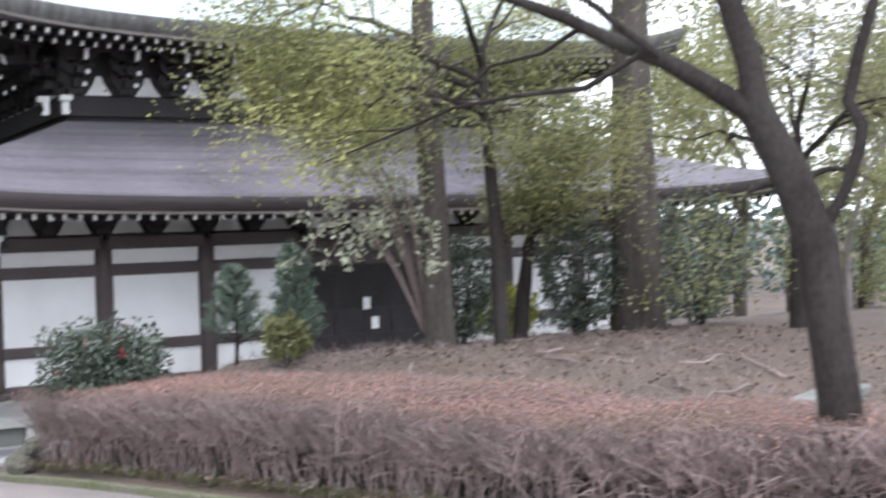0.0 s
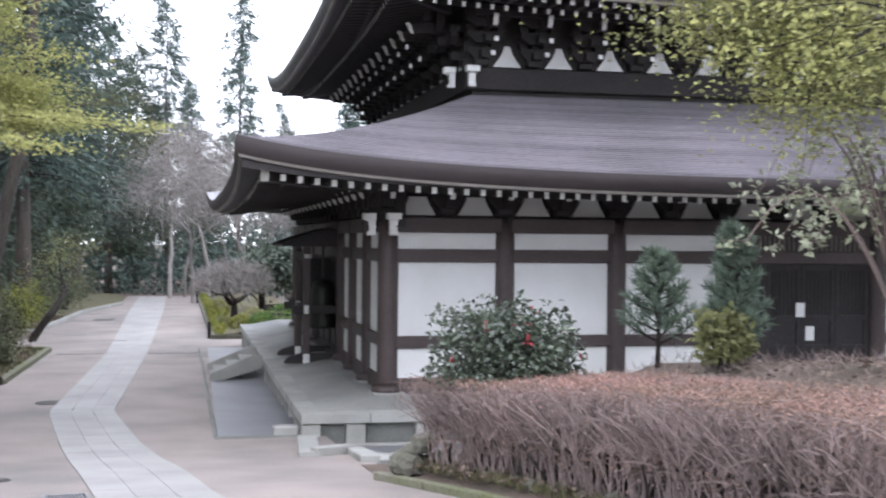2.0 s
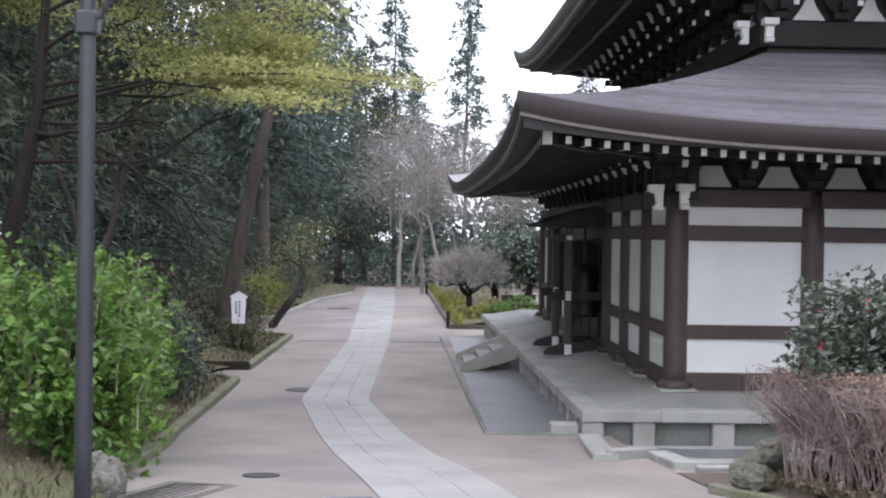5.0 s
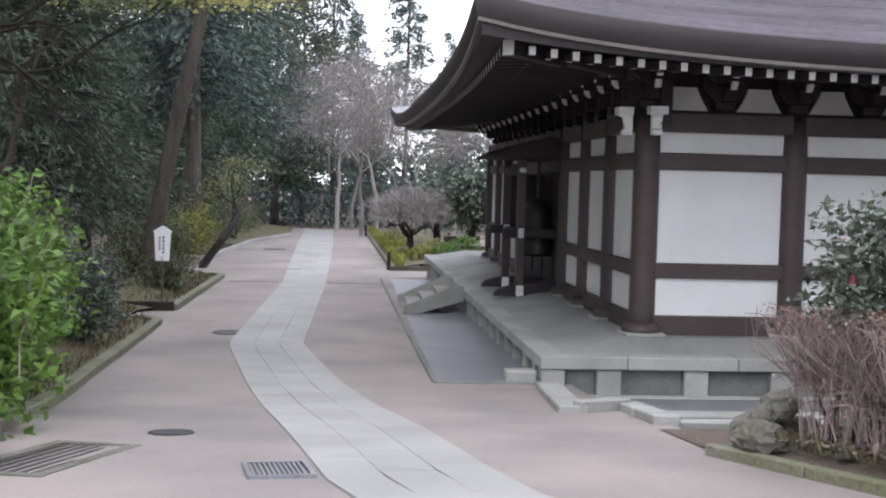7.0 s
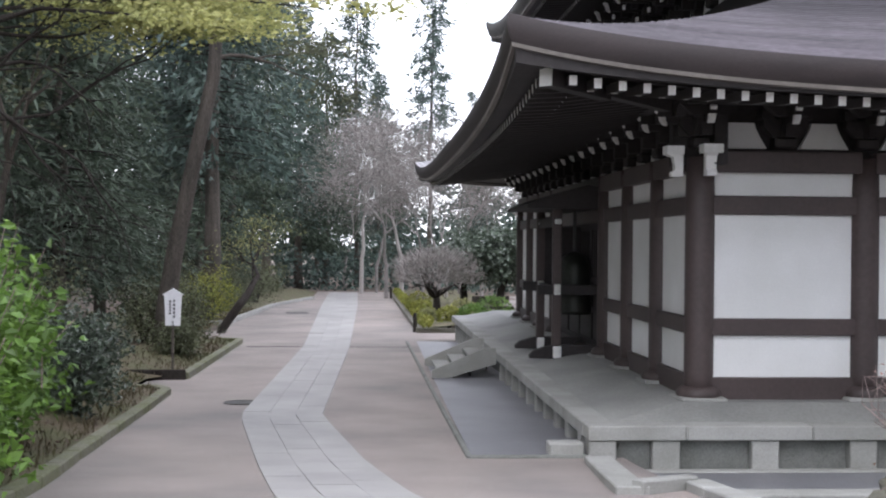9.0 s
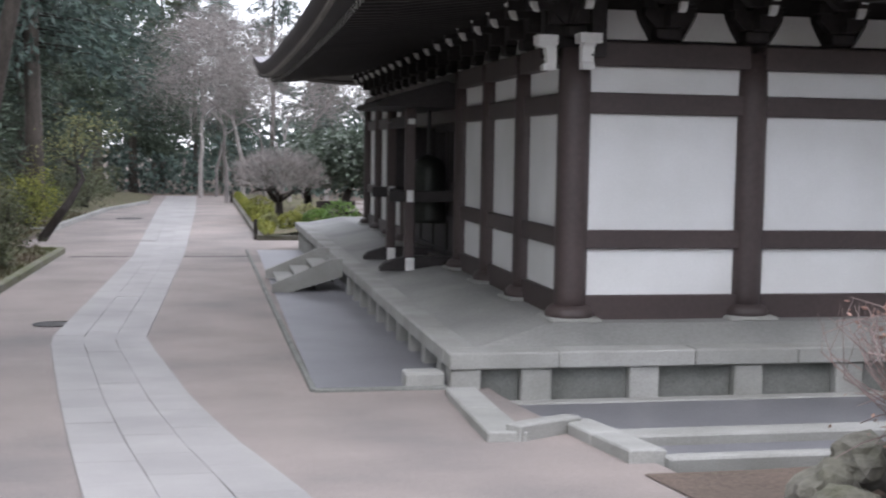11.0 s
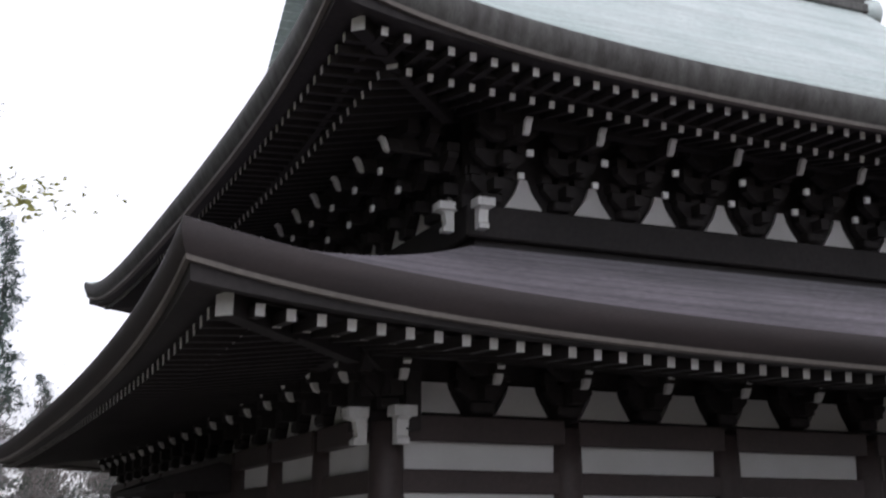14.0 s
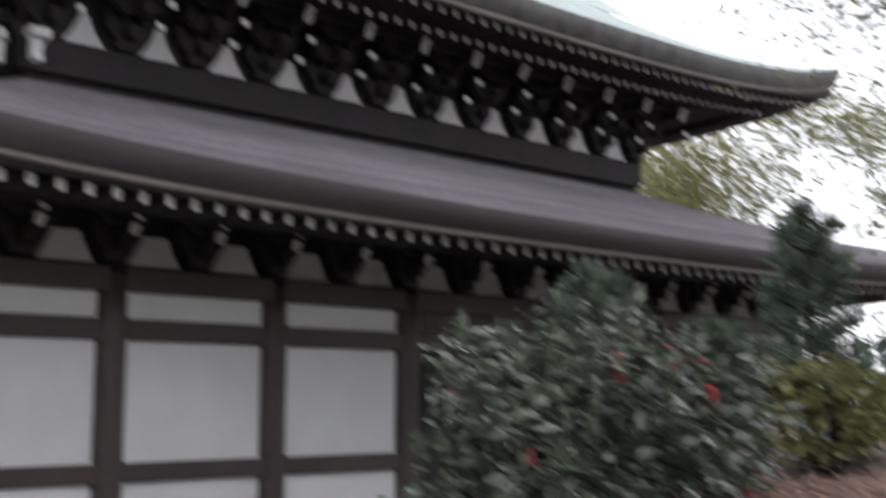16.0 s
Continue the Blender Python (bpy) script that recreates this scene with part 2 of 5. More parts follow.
    def data(self, name, *mats, smooth=False):
        me = bpy.data.meshes.new(name)
        me.from_pydata(self.v, [], self.f)
        for q in mats:
            me.materials.append(q)
        if len(mats) > 1:
            me.polygons.foreach_set("material_index", self.m)
        if smooth:
            me.polygons.foreach_set("use_smooth", [True] * len(self.f))
        bm = bmesh.new()
        if len(self.f) < 4000:
            bm.from_mesh(me)
            bmesh.ops.recalc_face_normals(bm, faces=bm.faces)
            bm.to_mesh(me)
        bm.free()
        me.update()
        return me


def thing(name, label, category, at=(0, 0, 0), group="", kind="", turn=0):
    ob = new(name)
    ob.matrix_basis = pose(*at, 0, 0, turn)
    return tagged(ob, label, category, group, kind)


def part(name, m, material, parent=None, label="", at=None, smooth=False, kind=""):
    """Links a gathered mesh, or ready mesh data, as one object under a thing."""
    mats = material if isinstance(material, (tuple, list)) else (material,)
    me = m if isinstance(m, bpy.types.Mesh) else m.data(name, *mats, smooth=smooth)
    ob = new(name, me)
    ob.parent = parent
    if at is not None:
        ob.matrix_basis = at if isinstance(at, Matrix) else Matrix.Translation(at)
    return tagged(ob, label, "", "", kind)


def solid(name, m, material, label, category, kind="", group="", at=None, smooth=False):
    return tagged(part(name, m, material, None, "", at, smooth), label, category, group, kind)


# ---- lie of the land: the lane falls gently towards the hall, the garden beside it is banked up ----
PROFILE_Y = [-400, -60, -22, -18, -15, -12, -9, -6.5, -5, -3.5, -1.3, 3, 8, 20, 60, 200, 900]
PROFILE_Z = [9, 4.5, 1.45, 1.0, .7, .5, .33, .12, -.02, -.18, -.34, -.43, -.5, -.65, -1.1, -1.6, -1.6]


def ease(a, b, x):
    t = min(1.0, max(0.0, (x - a) / (b - a)))
    return t * t * (3 - 2 * t)


def lane_z(y):
    return float(np.interp(y, PROFILE_Y, PROFILE_Z))


def curb_x(y):
    return float(np.interp(y, [-40, -22, -17, -12.4, -9.9, -6.9, -5.0], [8.6, 3.4, 1.9, .55, -.3, -1.25, -1.25]))


def ground_z(x, y):
    z = lane_z(y)
    if y < -2.0:
        z += 0.95 * ease(0.9, 3.6, x - curb_x(y)) * ease(2.4, 4.8, -y) * ease(-16, -9, y)
    z += 0.9 * ease(-8, -16, x) * ease(60, 20, abs(y - 10))
    return z


# ---- ground, lane, kerbs ----
def sheet(xs, ys, height):
    m = Mesh()
    v = [(x, y, height(x, y)) for y in ys for x in xs]
    n = len(xs)
    f = [(j * n + i, j * n + i + 1, (j + 1) * n + i + 1, (j + 1) * n + i) for j in range(len(ys) - 1) for i in range(n - 1)]
    return m.add(v, f)


gx = [-700, -300, -120, -60] + [-40 + 1.0 * i for i in range(81)] + [60, 120, 300, 700]
gy = [-700, -300, -120, -60] + [-40 + 1.0 * i for i in range(111)] + [90, 120, 200, 400, 900]


def ground_under(x, y):
    z = ground_z(x, y) + 0.05 * noise.noise(Vector((x * 0.4, y * 0.4, 0)))
    inside = -7.2 < x < max(curb_x(y), -1.0) + 0.6 and y < 62
    if inside or (-2.2 < x < 17 and -5.6 < y < 20):
        z = min(z, lane_z(y), lane_z(y + .8) if y < 3 else 9) - 0.42
    return z


solid("ground", sheet(gx, gy, ground_under), EARTH, "brown leaf-strewn woodland earth under the trees", "ground", "structure", smooth=True)


def left_kerb_x(y):
    return float(np.interp(y, [-40, -9.6, -8, -6.2, -4.3, -1.1, 5.3, 5.6, 7.3, 7.6, 16.5, 16.9, 24.6, 39, 48.5, 62], [-5.4, -5.5, -5.85, -6.32, -6.42, -6.68, -6.76, -7.3, -7.3, -6.85, -6.79, -8.0, -8.1, -7.59, -6.35, -6.5]))


def lane_right_x(y):
    if y < -5.9:
        return curb_x(y) + 0.1
    return float(np.interp(y, [-5.9, -5.2, -3.0, 17.4, 17.6, 21, 57, 62], [-1.0, -.95, -1.05, -1.3, 10, -2.2, -2.2, -2.2])) if y < 20.9 else -2.2


ly = [-40 + 0.8 * i for i in range(128)]
m = Mesh()
cols = 24
for j, y in enumerate(ly):
    a, b = left_kerb_x(y) - 0.1, lane_right_x(y)
    m.v += [(a + (b - a) * i / cols, y, lane_z(y) + 0.006 * noise.noise(Vector((i, y, 3)))) for i in range(cols + 1)]
for j in range(len(ly) - 1):
    for i in range(cols):
        k = j * (cols + 1) + i
        m.f.append((k, k + 1, k + cols + 2, k + cols + 1))
        m.m.append(0)
solid("road_lane", m, LANE, "brown-grey rolled gravel lane falling towards the hall", "lane", "structure", smooth=True)


def kerb_run(name, line, label, wide=0.14, high=0.12, step=0.9, material=GRANITE):
    """A row of kerb stones along a line of (x, y)."""
    root = tagged(new(name), label, "kerb", "", "structure")
    pts = [Vector((x, y, 0)) for x, y in line]
    for a, b in zip(pts, pts[1:]):
        d = b - a
        n = max(1, round(d.length / step))
        for k in range(n):
            p, q = a + d * (k / n), a + d * ((k + 1) / n)
            z0, z1 = lane_z(p.y), lane_z(q.y)
            ln = d.length / n - 0.015
            s = Mesh().box((0, -wide / 2, -0.12), (ln, wide / 2, high), bevel=0.012)
            o = part("kerb_stone", s, material, root)
            o.matrix_basis = Matrix.Translation((p.x, p.y, z0)) @ Matrix.Rotation(math.atan2(d.y, d.x), 4, "Z") @ Matrix.Rotation(-math.atan2(z1 - z0, ln), 4, "Y")
    return root


kerb_run("kerb_garden", [(-1.25, -6.9), (-.3, -9.9), (.55, -12.4), (1.9, -17), (3.4, -22)], "low grey stone kerb along the hedge bed", 0.09, 0.08, .9, MOSSKERB)
kerb_run("kerb_end", [(-1.25, -6.9), (1.2, -6.2)], "low dark stone kerb at the bed's end", 0.08, 0.06, .9, ROCK)
kerb_run("kerb_left", [(-6.32, -6.1), (-6.42, -4.3), (-6.68, -1.1), (-6.76, 5.2), (-6.95, 5.6), (-7.5, 5.75)], "mossy stone kerb along the wooded bank", 0.16, 0.10, 1.1, MOSSKERB)
kerb_run("kerb_board", [(-7.9, 7.5), (-6.78, 7.5)], "dark timber edging board below the notice sign", 0.07, 0.17, 1.2, BARK_D)
kerb_run("kerb_middle", [(-6.83, 7.56), (-6.79, 16.5), (-7.4, 16.8)], "low grey stone kerb beyond the notice sign", 0.15, 0.12, 1.1, MOSSKERB)
kerb_run("kerb_far", [(-8.6, 24.3), (-8.05, 24.6), (-7.59, 39), (-6.35, 48.5)], "pale stone kerb far down the lane", 0.18, 0.14, 1.6, GRANITE)
kerb_run("kerb_islet", [(-2.2, 57), (-2.2, 20.9), (1.5, 20.9)], "low stone kerb round the planted islet", 0.14, 0.14, 1.6, ROCK)

# wooded bank on the other side of the lane, and the hedge bed
m = Mesh()
bank_y = [-40 + 1.0 * i for i in range(100)]
offs = [0.0, 0.25, 0.6, 1.2, 2.0, 3.5, 6, 10]
for y in bank_y:
    a = left_kerb_x(y) - 0.08
    for o in offs:
        m.v.append((a - o, y, lane_z(y) + 0.06 + 0.20 * ease(0, 1.2, o) + 0.7 * ease(1.5, 9, o) + 0.05 * noise.noise(Vector((o * 2, y, 7)))))
k = len(offs)
m.f = [(j * k + i, (j + 1) * k + i, (j + 1) * k + i + 1, j * k + i + 1) for j in range(len(bank_y) - 1) for i in range(k - 1)]
m.m = [0] * len(m.f)
solid("ground_bank", m, MOSS, "mossy bank with dry grass beside the lane", "bank", "structure", smooth=True)
m = Mesh()
bed_y = [-30 + 0.6 * i for i in range(42)]
offs = [0.05, 0.3, 0.7, 1.4, 2.4, 3.6, 5, 7, 10, 14, 20]
for y in bed_y:
    for o in offs:
        x = curb_x(y) + o
        z = max(ground_z(x, y), lane_z(y)) + 0.05 + 0.12 * ease(0, 0.6, o) + 0.05 * noise.noise(Vector((x, y, 9)))
        flat = ease(-7.1, -6.5, y) * (1 - ease(1.2, 2.6, o))
        m.v.append((x, y, z * (1 - flat) + (lane_z(y) + .01) * flat))
k = len(offs)
m.f = [(j * k + i, j * k + i + 1, (j + 1) * k + i + 1, (j + 1) * k + i) for j in range(len(bed_y) - 1) for i in range(k - 1)]
m.m = [0] * len(m.f)
solid("ground_bed", m, EARTH, "brown earth bank with fallen leaves under the hedge", "garden bed", "structure", smooth=True)


# ---- stone platform of the hall ----
LX, LY = 14.25, 15.2
COLX = [0, 1.9, 3.8, 5.7, 8.55, 10.45, 12.35, 14.25]
COLY = [0, 1.72, 3.44, 5.16, 10.04, 11.76, 13.48, 15.2]
PX0, PY0, PX1, PY1 = -1.47, -1.17, LX + 1.3, 18.2
FLOOR = 0.14

platform = thing("stone_platform", "grey stone platform with posts under its kerb slabs", "platform", kind="structure")
m = Mesh()
m.v = [(PX0 + .3, PY0 + .3, 0.0), (PX1, PY0 + .3, 0.0), (PX1, PY1, 0.0), (PX0 + .3, PY1, 0.0),
       (-.35, -.35, FLOOR), (PX1, -.35, FLOOR), (PX1, PY1, FLOOR), (-.35, PY1, FLOOR)]
m.f = [(0, 1, 5, 4), (0, 4, 7, 3), (4, 5, 6, 7)]
m.m = [0] * 3
m.add([(x, y, z - .45) for x, y, z in m.v[:4]], [(0, 1, 2, 3)])
part("floor_slab", m, CONCRETE, platform, "worn grey mortar floor")
# kerb slabs round the edge
slab = Mesh().box((0, -.31, -.15), (1, 0, 0.004), bevel=0.012).data("kerb_slab", GRANITE)


def edge_slabs(a, b, n):
    a, b = Vector(a), Vector(b)
    d = b - a
    cuts = sorted([0, 1] + [(i + random.uniform(-.18, .18)) / n for i in range(1, n)])
    for s, e in zip(cuts, cuts[1:]):
        o = part("kerb_slab", slab, GRANITE, platform)
        o.matrix_basis = Matrix.Translation(a + d * s) @ Matrix.Rotation(math.atan2(d.y, d.x), 4, "Z") @ Matrix.Diagonal((d.length * (e - s) - .006, 1, 1, 1))


edge_slabs((PX1, PY0, 0), (PX0, PY0, 0), 15)
edge_slabs((PX0, PY0 + .31, 0), (PX0, PY1, 0), 16)
# posts and recessed infill blocks below the slabs
part("corner_post", Mesh().box((PX0 + .02, PY0 + .02, -.8), (PX0 + .3, PY0 + .3, -.153), bevel=.012), GRANITE, platform)
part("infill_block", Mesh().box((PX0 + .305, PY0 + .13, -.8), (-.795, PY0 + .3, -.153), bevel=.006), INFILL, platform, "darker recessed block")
for i in range(16):
    x = -.79 + i * 1.045
    part("edge_post", Mesh().box((x, PY0 + .03, -.8), (x + .29, PY0 + .25, -.153), bevel=.012), GRANITE, platform)
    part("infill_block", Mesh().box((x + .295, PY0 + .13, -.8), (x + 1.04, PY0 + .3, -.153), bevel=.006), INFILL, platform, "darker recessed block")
for i in range(22):
    y = PY0 + .6 + i * .85
    if not 7.4 < y < 9.8:
        part("edge_post", Mesh().box((PX0 + .03, y, -.9), (PX0 + .17, y + .18, -.153), bevel=.01), GRANITE, platform)
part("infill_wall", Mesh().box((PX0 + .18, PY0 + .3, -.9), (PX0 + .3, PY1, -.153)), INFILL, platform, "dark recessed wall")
part("base_course", Mesh().box((PX0 - .0, PY0 - .12, -.8), (PX1, PY0 + .05, -.445), bevel=.015), GRANITE, platform)
part("corner_block", Mesh().box((PX0 - .38, PY0 + .1, -.6), (PX0 - .02, PY0 + .36, -.19), bevel=.015), GRANITE, platform)

# smooth cement apron beside the front, and the gutter along the other side
m = Mesh()
ys = [-1.05 + i * 1.0 for i in range(19)]
for y in ys:
    m.v += [(-2.66 + .012 * (y + 1), y, lane_z(y) + .03), (PX0 + .2, y, lane_z(y) + .03)]
m.f = [(2 * i, 2 * i + 1, 2 * i + 3, 2 * i + 2) for i in range(18)]
m.m = [0] * 18
o = solid("apron", m, DARK_CEMENT, "dark smooth cement apron below the platform edge", "apron", "structure")
kerb_run("kerb_apron", [(-2.68, 17), (-2.68, -1.08), (-1.45, -1.08)], "thin stone kerb round the cement apron", 0.06, 0.04, 1.5, INFILL)
gutter = thing("stone_gutter", "sunken grey stone gutter along the platform", "gutter", kind="structure")
part("channel_floor", Mesh().box((-1.3, -3.4, -.8), (13, -1.3, -.455)), DARK_CEMENT, gutter, "dark cement channel")
part("channel_floor", Mesh().box((-.92, -4.98, -.8), (13, -3.5, -.30)), DARK_CEMENT, gutter, "dark cement channel")
part("channel_kerb", Mesh().box((-.92, -5.1, -.5), (13, -4.98, lane_z(-5) + .05), bevel=.015), GRANITE, gutter)
part("rim_stone", Mesh().box((-1.1, -3.52, -.8), (13, -3.28, -.22), bevel=.015), GRANITE, gutter)
kerb_run("kerb_gutter", [(-1.40, -1.35), (-1.62, -3.95)], "flat stone rim leading from the platform corner", .28, .07, 1.3)
kerb_run("kerb_gutter_bend", [(-1.58, -3.9), (-1.0, -3.45)], "bent stone rim of the gutter", .14, .12, .8)
kerb_run("kerb_gutter_end", [(-.98, -3.4), (-1.02, -5.02)], "flat stone rim along the sunken channel", .24, .08, .9)

# wooden steps at the front
steps = thing("wooden_steps", "weathered grey open wooden steps against the platform", "steps", (PX0, 0, 0))
Y0, Y1, ZB = 7.55, 9.75, lane_z(8.5) + .03
for y in (Y0, Y1):
    part("stringer", Mesh().prism([(-1.12, ZB), (-.86, ZB), (0, -.22), (0, .06), (-.18, .06), (-1.12, ZB + .14)], y, y + .08, "y"), GRANITE, steps)
for i in range(3):
    z = ZB + (i + 1) * (-ZB) / 4
    part("tread", Mesh().box((-1.0 + i * .29, Y0 + .08, z - .035), (-.69 + i * .29, Y1, z), bevel=.006), CONCRETE, steps)
    # dark board added to give the open gap below each tread its shade
    part("riser", Mesh().box((-.74 + i * .29, Y0 + .08, z - .2), (-.72 + i * .29, Y1, z - .037)), EAVE, steps, "dark board standing for the shade between treads")


# ---- the hall ----
hall = thing("temple_hall", "white-walled dark timber hall with two curved roofs", "temple")


def post_mesh(r, h):
    return Mesh().lathe([(r * .96, 0), (r, .3), (r, h - .5), (r * .93, h)], 18).data("pillar", WOOD, smooth=True)


pillar, base = post_mesh(.165, 2.72), Mesh().lathe([(.19, 0), (.245, .02), (.255, .07), (.225, .12), (.185, .15)], 20).data("pillar_base", WOOD, smooth=True)
foot = Mesh().box((-.27, -.27, -.05), (.27, .27, .035), bevel=.02).data("foot_stone", GRANITE)


def column(x, y):
    p = part("pillar", pillar, WOOD, hall, at=(x, y, FLOOR))
    part("pillar_base", base, WOOD, p, "turned dark base")
    part("foot_stone", foot, GRANITE, p, "square foot stone")


for x in COLX:
    column(x, 0)
for y in COLY[1:]:
    column(0, y)
for x in COLX[1:]:
    column(x, LY)
for y in COLY[1:-1]:
    column(LX, y)

ROWS = [(.386, .86), (1.05, 2.219), (2.43, 2.69)]
BEAMS = [(FLOOR - .02, .386, .09), (.86, 1.05, .10), (2.219, 2.43, .10), (2.69, 2.93, .15)]


def wall_run(cols, place, outer):
    """Panels and beams between the columns; place turns (along, out, z) into the world, out away from the hall."""
    for i, (a, b) in enumerate(zip(cols, cols[1:])):
        door = outer and i == 3
        for r, (z0, z1) in enumerate(ROWS):
            if door and r < 2:
                continue
            q = Mesh().box((a + .1, -.03, z0), (b - .1, .03, z1))
            q.v = [place(*p) for p in q.v]
            part("wall_panel", q, PLASTER if not (door and r == 2) else WOOD, hall)
        for z0, z1, t in BEAMS:
            if door and z0 < 2:
                continue
            q = Mesh().box((a + .08, -t, z0), (b - .08, t, z1), bevel=.012)
            q.v = [place(*p) for p in q.v]
            part("tie_beam", q, WOOD, hall)
        if door:
            n = 4
            w = (b - a - .3) / n
            for k in range(n):
                x0 = a + .15 + k * w
                d = Mesh().box((x0, -.03, .2), (x0 + w - .01, .0, 2.22))
                for zz in (.22, .75, 1.25, 2.12):
                    d.box((x0, .0, zz), (x0 + w - .01, .03, zz + .09))
                for xx in (x0, x0 + w - .09):
                    d.box((xx, .0, .3), (xx + .08, .028, 2.2))
                for s in range(6):
                    d.box((x0 + .1 + s * (w - .2) / 6, .0, 1.36), (x0 + .125 + s * (w - .2) / 6, .02, 2.1))
                d.v = [place(*p) for p in d.v]
                part("door_leaf", d, EAVE, hall, "dark panelled door leaf")
            q = Mesh().box((a + .1, -.1, FLOOR), (b - .1, .12, .2))
            q.v = [place(*p) for p in q.v]
            part("door_sill", q, WOOD, hall)
            for s in range(28):
                xx = a + .2 + s * (b - a - .4) / 28
                q = Mesh().box((xx, .02, 2.44), (xx + .03, .05, 2.69))
                q.v = [place(*p) for p in q.v]
                part("transom_slat", q, FASCIA_B, hall)


wall_run(COLX, lambda a, o, z: (a, -o, z), True)
wall_run(COLY, lambda a, o, z: (-o, a, z), True)
wall_run(COLX, lambda a, o, z: (a, LY + o, z), False)
wall_run(COLY, lambda a, o, z: (LX + o, a, z), False)

# bracket sets, plaster arches and white-tipped noses
ARCH = [(-.29, 0), (-.26, .05), (-.205, .14), (-.16, .23), (-.145, .29), (.145, .29), (.16, .23), (.205, .14), (.26, .05), (.29, 0)]
ARCH_UP = [(-.25, 0), (-.21, .06), (-.15, .14), (-.10, .22), (-.07, .30), (-.05, .36), (.05, .36), (.07, .30), (.10, .22), (.15, .14), (.21, .06), (.25, 0)]
nose = Mesh().prism([(-.2, 0), (.33, .01), (.36, .1), (.36, .16), (-.2, .16)], -.036, .036, "x")
nose.prism([(.33, -.01), (.37, .0), (.405, .045), (.425, .11), (.465, .155), (.44, .18), (.385, .155), (.355, .085)], -.037, .037, "x", slot=1)
nose.v = [(x, -y, z) for x, y, z in nose.v]
nose_me = nose.data("nosing", EAVE, WHITE)
block_me = Mesh().box((-.1, -.1, 0), (.1, .1, .12), bevel=.02).data("bearing_block", EAVE)
end_me = Mesh().box((-.036, -.02, -.036), (.036, .02, .036), slot=1).data("block_end", EAVE, WHITE)
head = Mesh().prism([(.16, 0), (.29, .0), (.29, .05), (.25, .08), (.27, .22), (.36, .25), (.36, .34), (.16, .34)], -.06, .06, "x", slot=1)
head.box((-.11, .16, .25), (.11, .355, .345), 1)
head.v = [(x, -y, z) for x, y, z in head.v]
head_me = head.data("carved_beam_end", EAVE, WHITE)


def brackets(a0, a1, z0, place, turn, upper, pitch=.95):
    """Bracket sets from a0 to a1 with the plaster arches between."""
    n = int((a1 - a0) / pitch + .01)
    for i in range(n + 1):
        a = a0 + i * pitch
        tall, reach = (.82, .75) if upper else (.52, .45)
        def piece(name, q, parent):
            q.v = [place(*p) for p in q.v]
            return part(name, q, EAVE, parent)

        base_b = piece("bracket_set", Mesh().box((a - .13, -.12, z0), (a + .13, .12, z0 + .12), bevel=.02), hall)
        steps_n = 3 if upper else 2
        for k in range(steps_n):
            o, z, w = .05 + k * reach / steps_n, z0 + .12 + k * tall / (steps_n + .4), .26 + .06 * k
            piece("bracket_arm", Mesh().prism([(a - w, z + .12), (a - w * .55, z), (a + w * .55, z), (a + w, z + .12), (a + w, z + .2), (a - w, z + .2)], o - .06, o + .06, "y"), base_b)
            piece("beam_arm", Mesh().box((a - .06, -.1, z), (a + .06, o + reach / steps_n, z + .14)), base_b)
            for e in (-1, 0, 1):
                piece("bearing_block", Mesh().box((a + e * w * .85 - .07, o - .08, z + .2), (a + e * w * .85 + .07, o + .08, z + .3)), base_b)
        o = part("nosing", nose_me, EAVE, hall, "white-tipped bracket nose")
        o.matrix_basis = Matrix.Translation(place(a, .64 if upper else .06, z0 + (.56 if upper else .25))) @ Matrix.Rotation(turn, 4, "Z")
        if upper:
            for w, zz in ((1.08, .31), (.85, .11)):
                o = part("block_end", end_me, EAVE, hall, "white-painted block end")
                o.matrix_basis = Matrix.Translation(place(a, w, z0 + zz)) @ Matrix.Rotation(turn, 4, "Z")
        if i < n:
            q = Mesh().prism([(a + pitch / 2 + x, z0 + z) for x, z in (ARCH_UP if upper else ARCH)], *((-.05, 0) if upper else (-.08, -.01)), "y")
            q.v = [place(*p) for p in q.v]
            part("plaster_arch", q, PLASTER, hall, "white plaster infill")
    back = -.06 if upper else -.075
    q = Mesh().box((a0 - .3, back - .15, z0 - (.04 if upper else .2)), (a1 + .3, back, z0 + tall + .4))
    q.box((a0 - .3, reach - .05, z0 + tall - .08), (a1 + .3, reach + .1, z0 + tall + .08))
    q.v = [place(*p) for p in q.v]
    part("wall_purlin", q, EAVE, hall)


ZL, ZU = 2.97, 5.62
U0, UX, UY = 1.75, LX - 1.75, LY - 1.75
brackets(0, LX, ZL, lambda a, o, z: (a, -o, z), 0, False)
brackets(0, LY, ZL, lambda a, o, z: (-o, a, z), -math.pi / 2, False, .86)
upn = 1.9
brackets(upn, LX - 1.9, ZU, lambda a, o, z: (a, U0 - o - .05, z), 0, True)
brackets(upn, LY - 1.9, ZU, lambda a, o, z: (U0 - o - .05, a, z), -math.pi / 2, True, .86)
for z, off in ((2.64, -.02), (5.22, 1.6)):
    for turn, dx, dy in ((0, 0, 0), (-math.pi / 2, 0, 0)):
        o = part("carved_beam_end", head_me, EAVE, hall, "white carved beam end")
        o.matrix_basis = Matrix.Translation((off + (.06 if turn == 0 else -.02), off + (-.02 if turn == 0 else .06), z)) @ Matrix.Rotation(turn, 4, "Z")
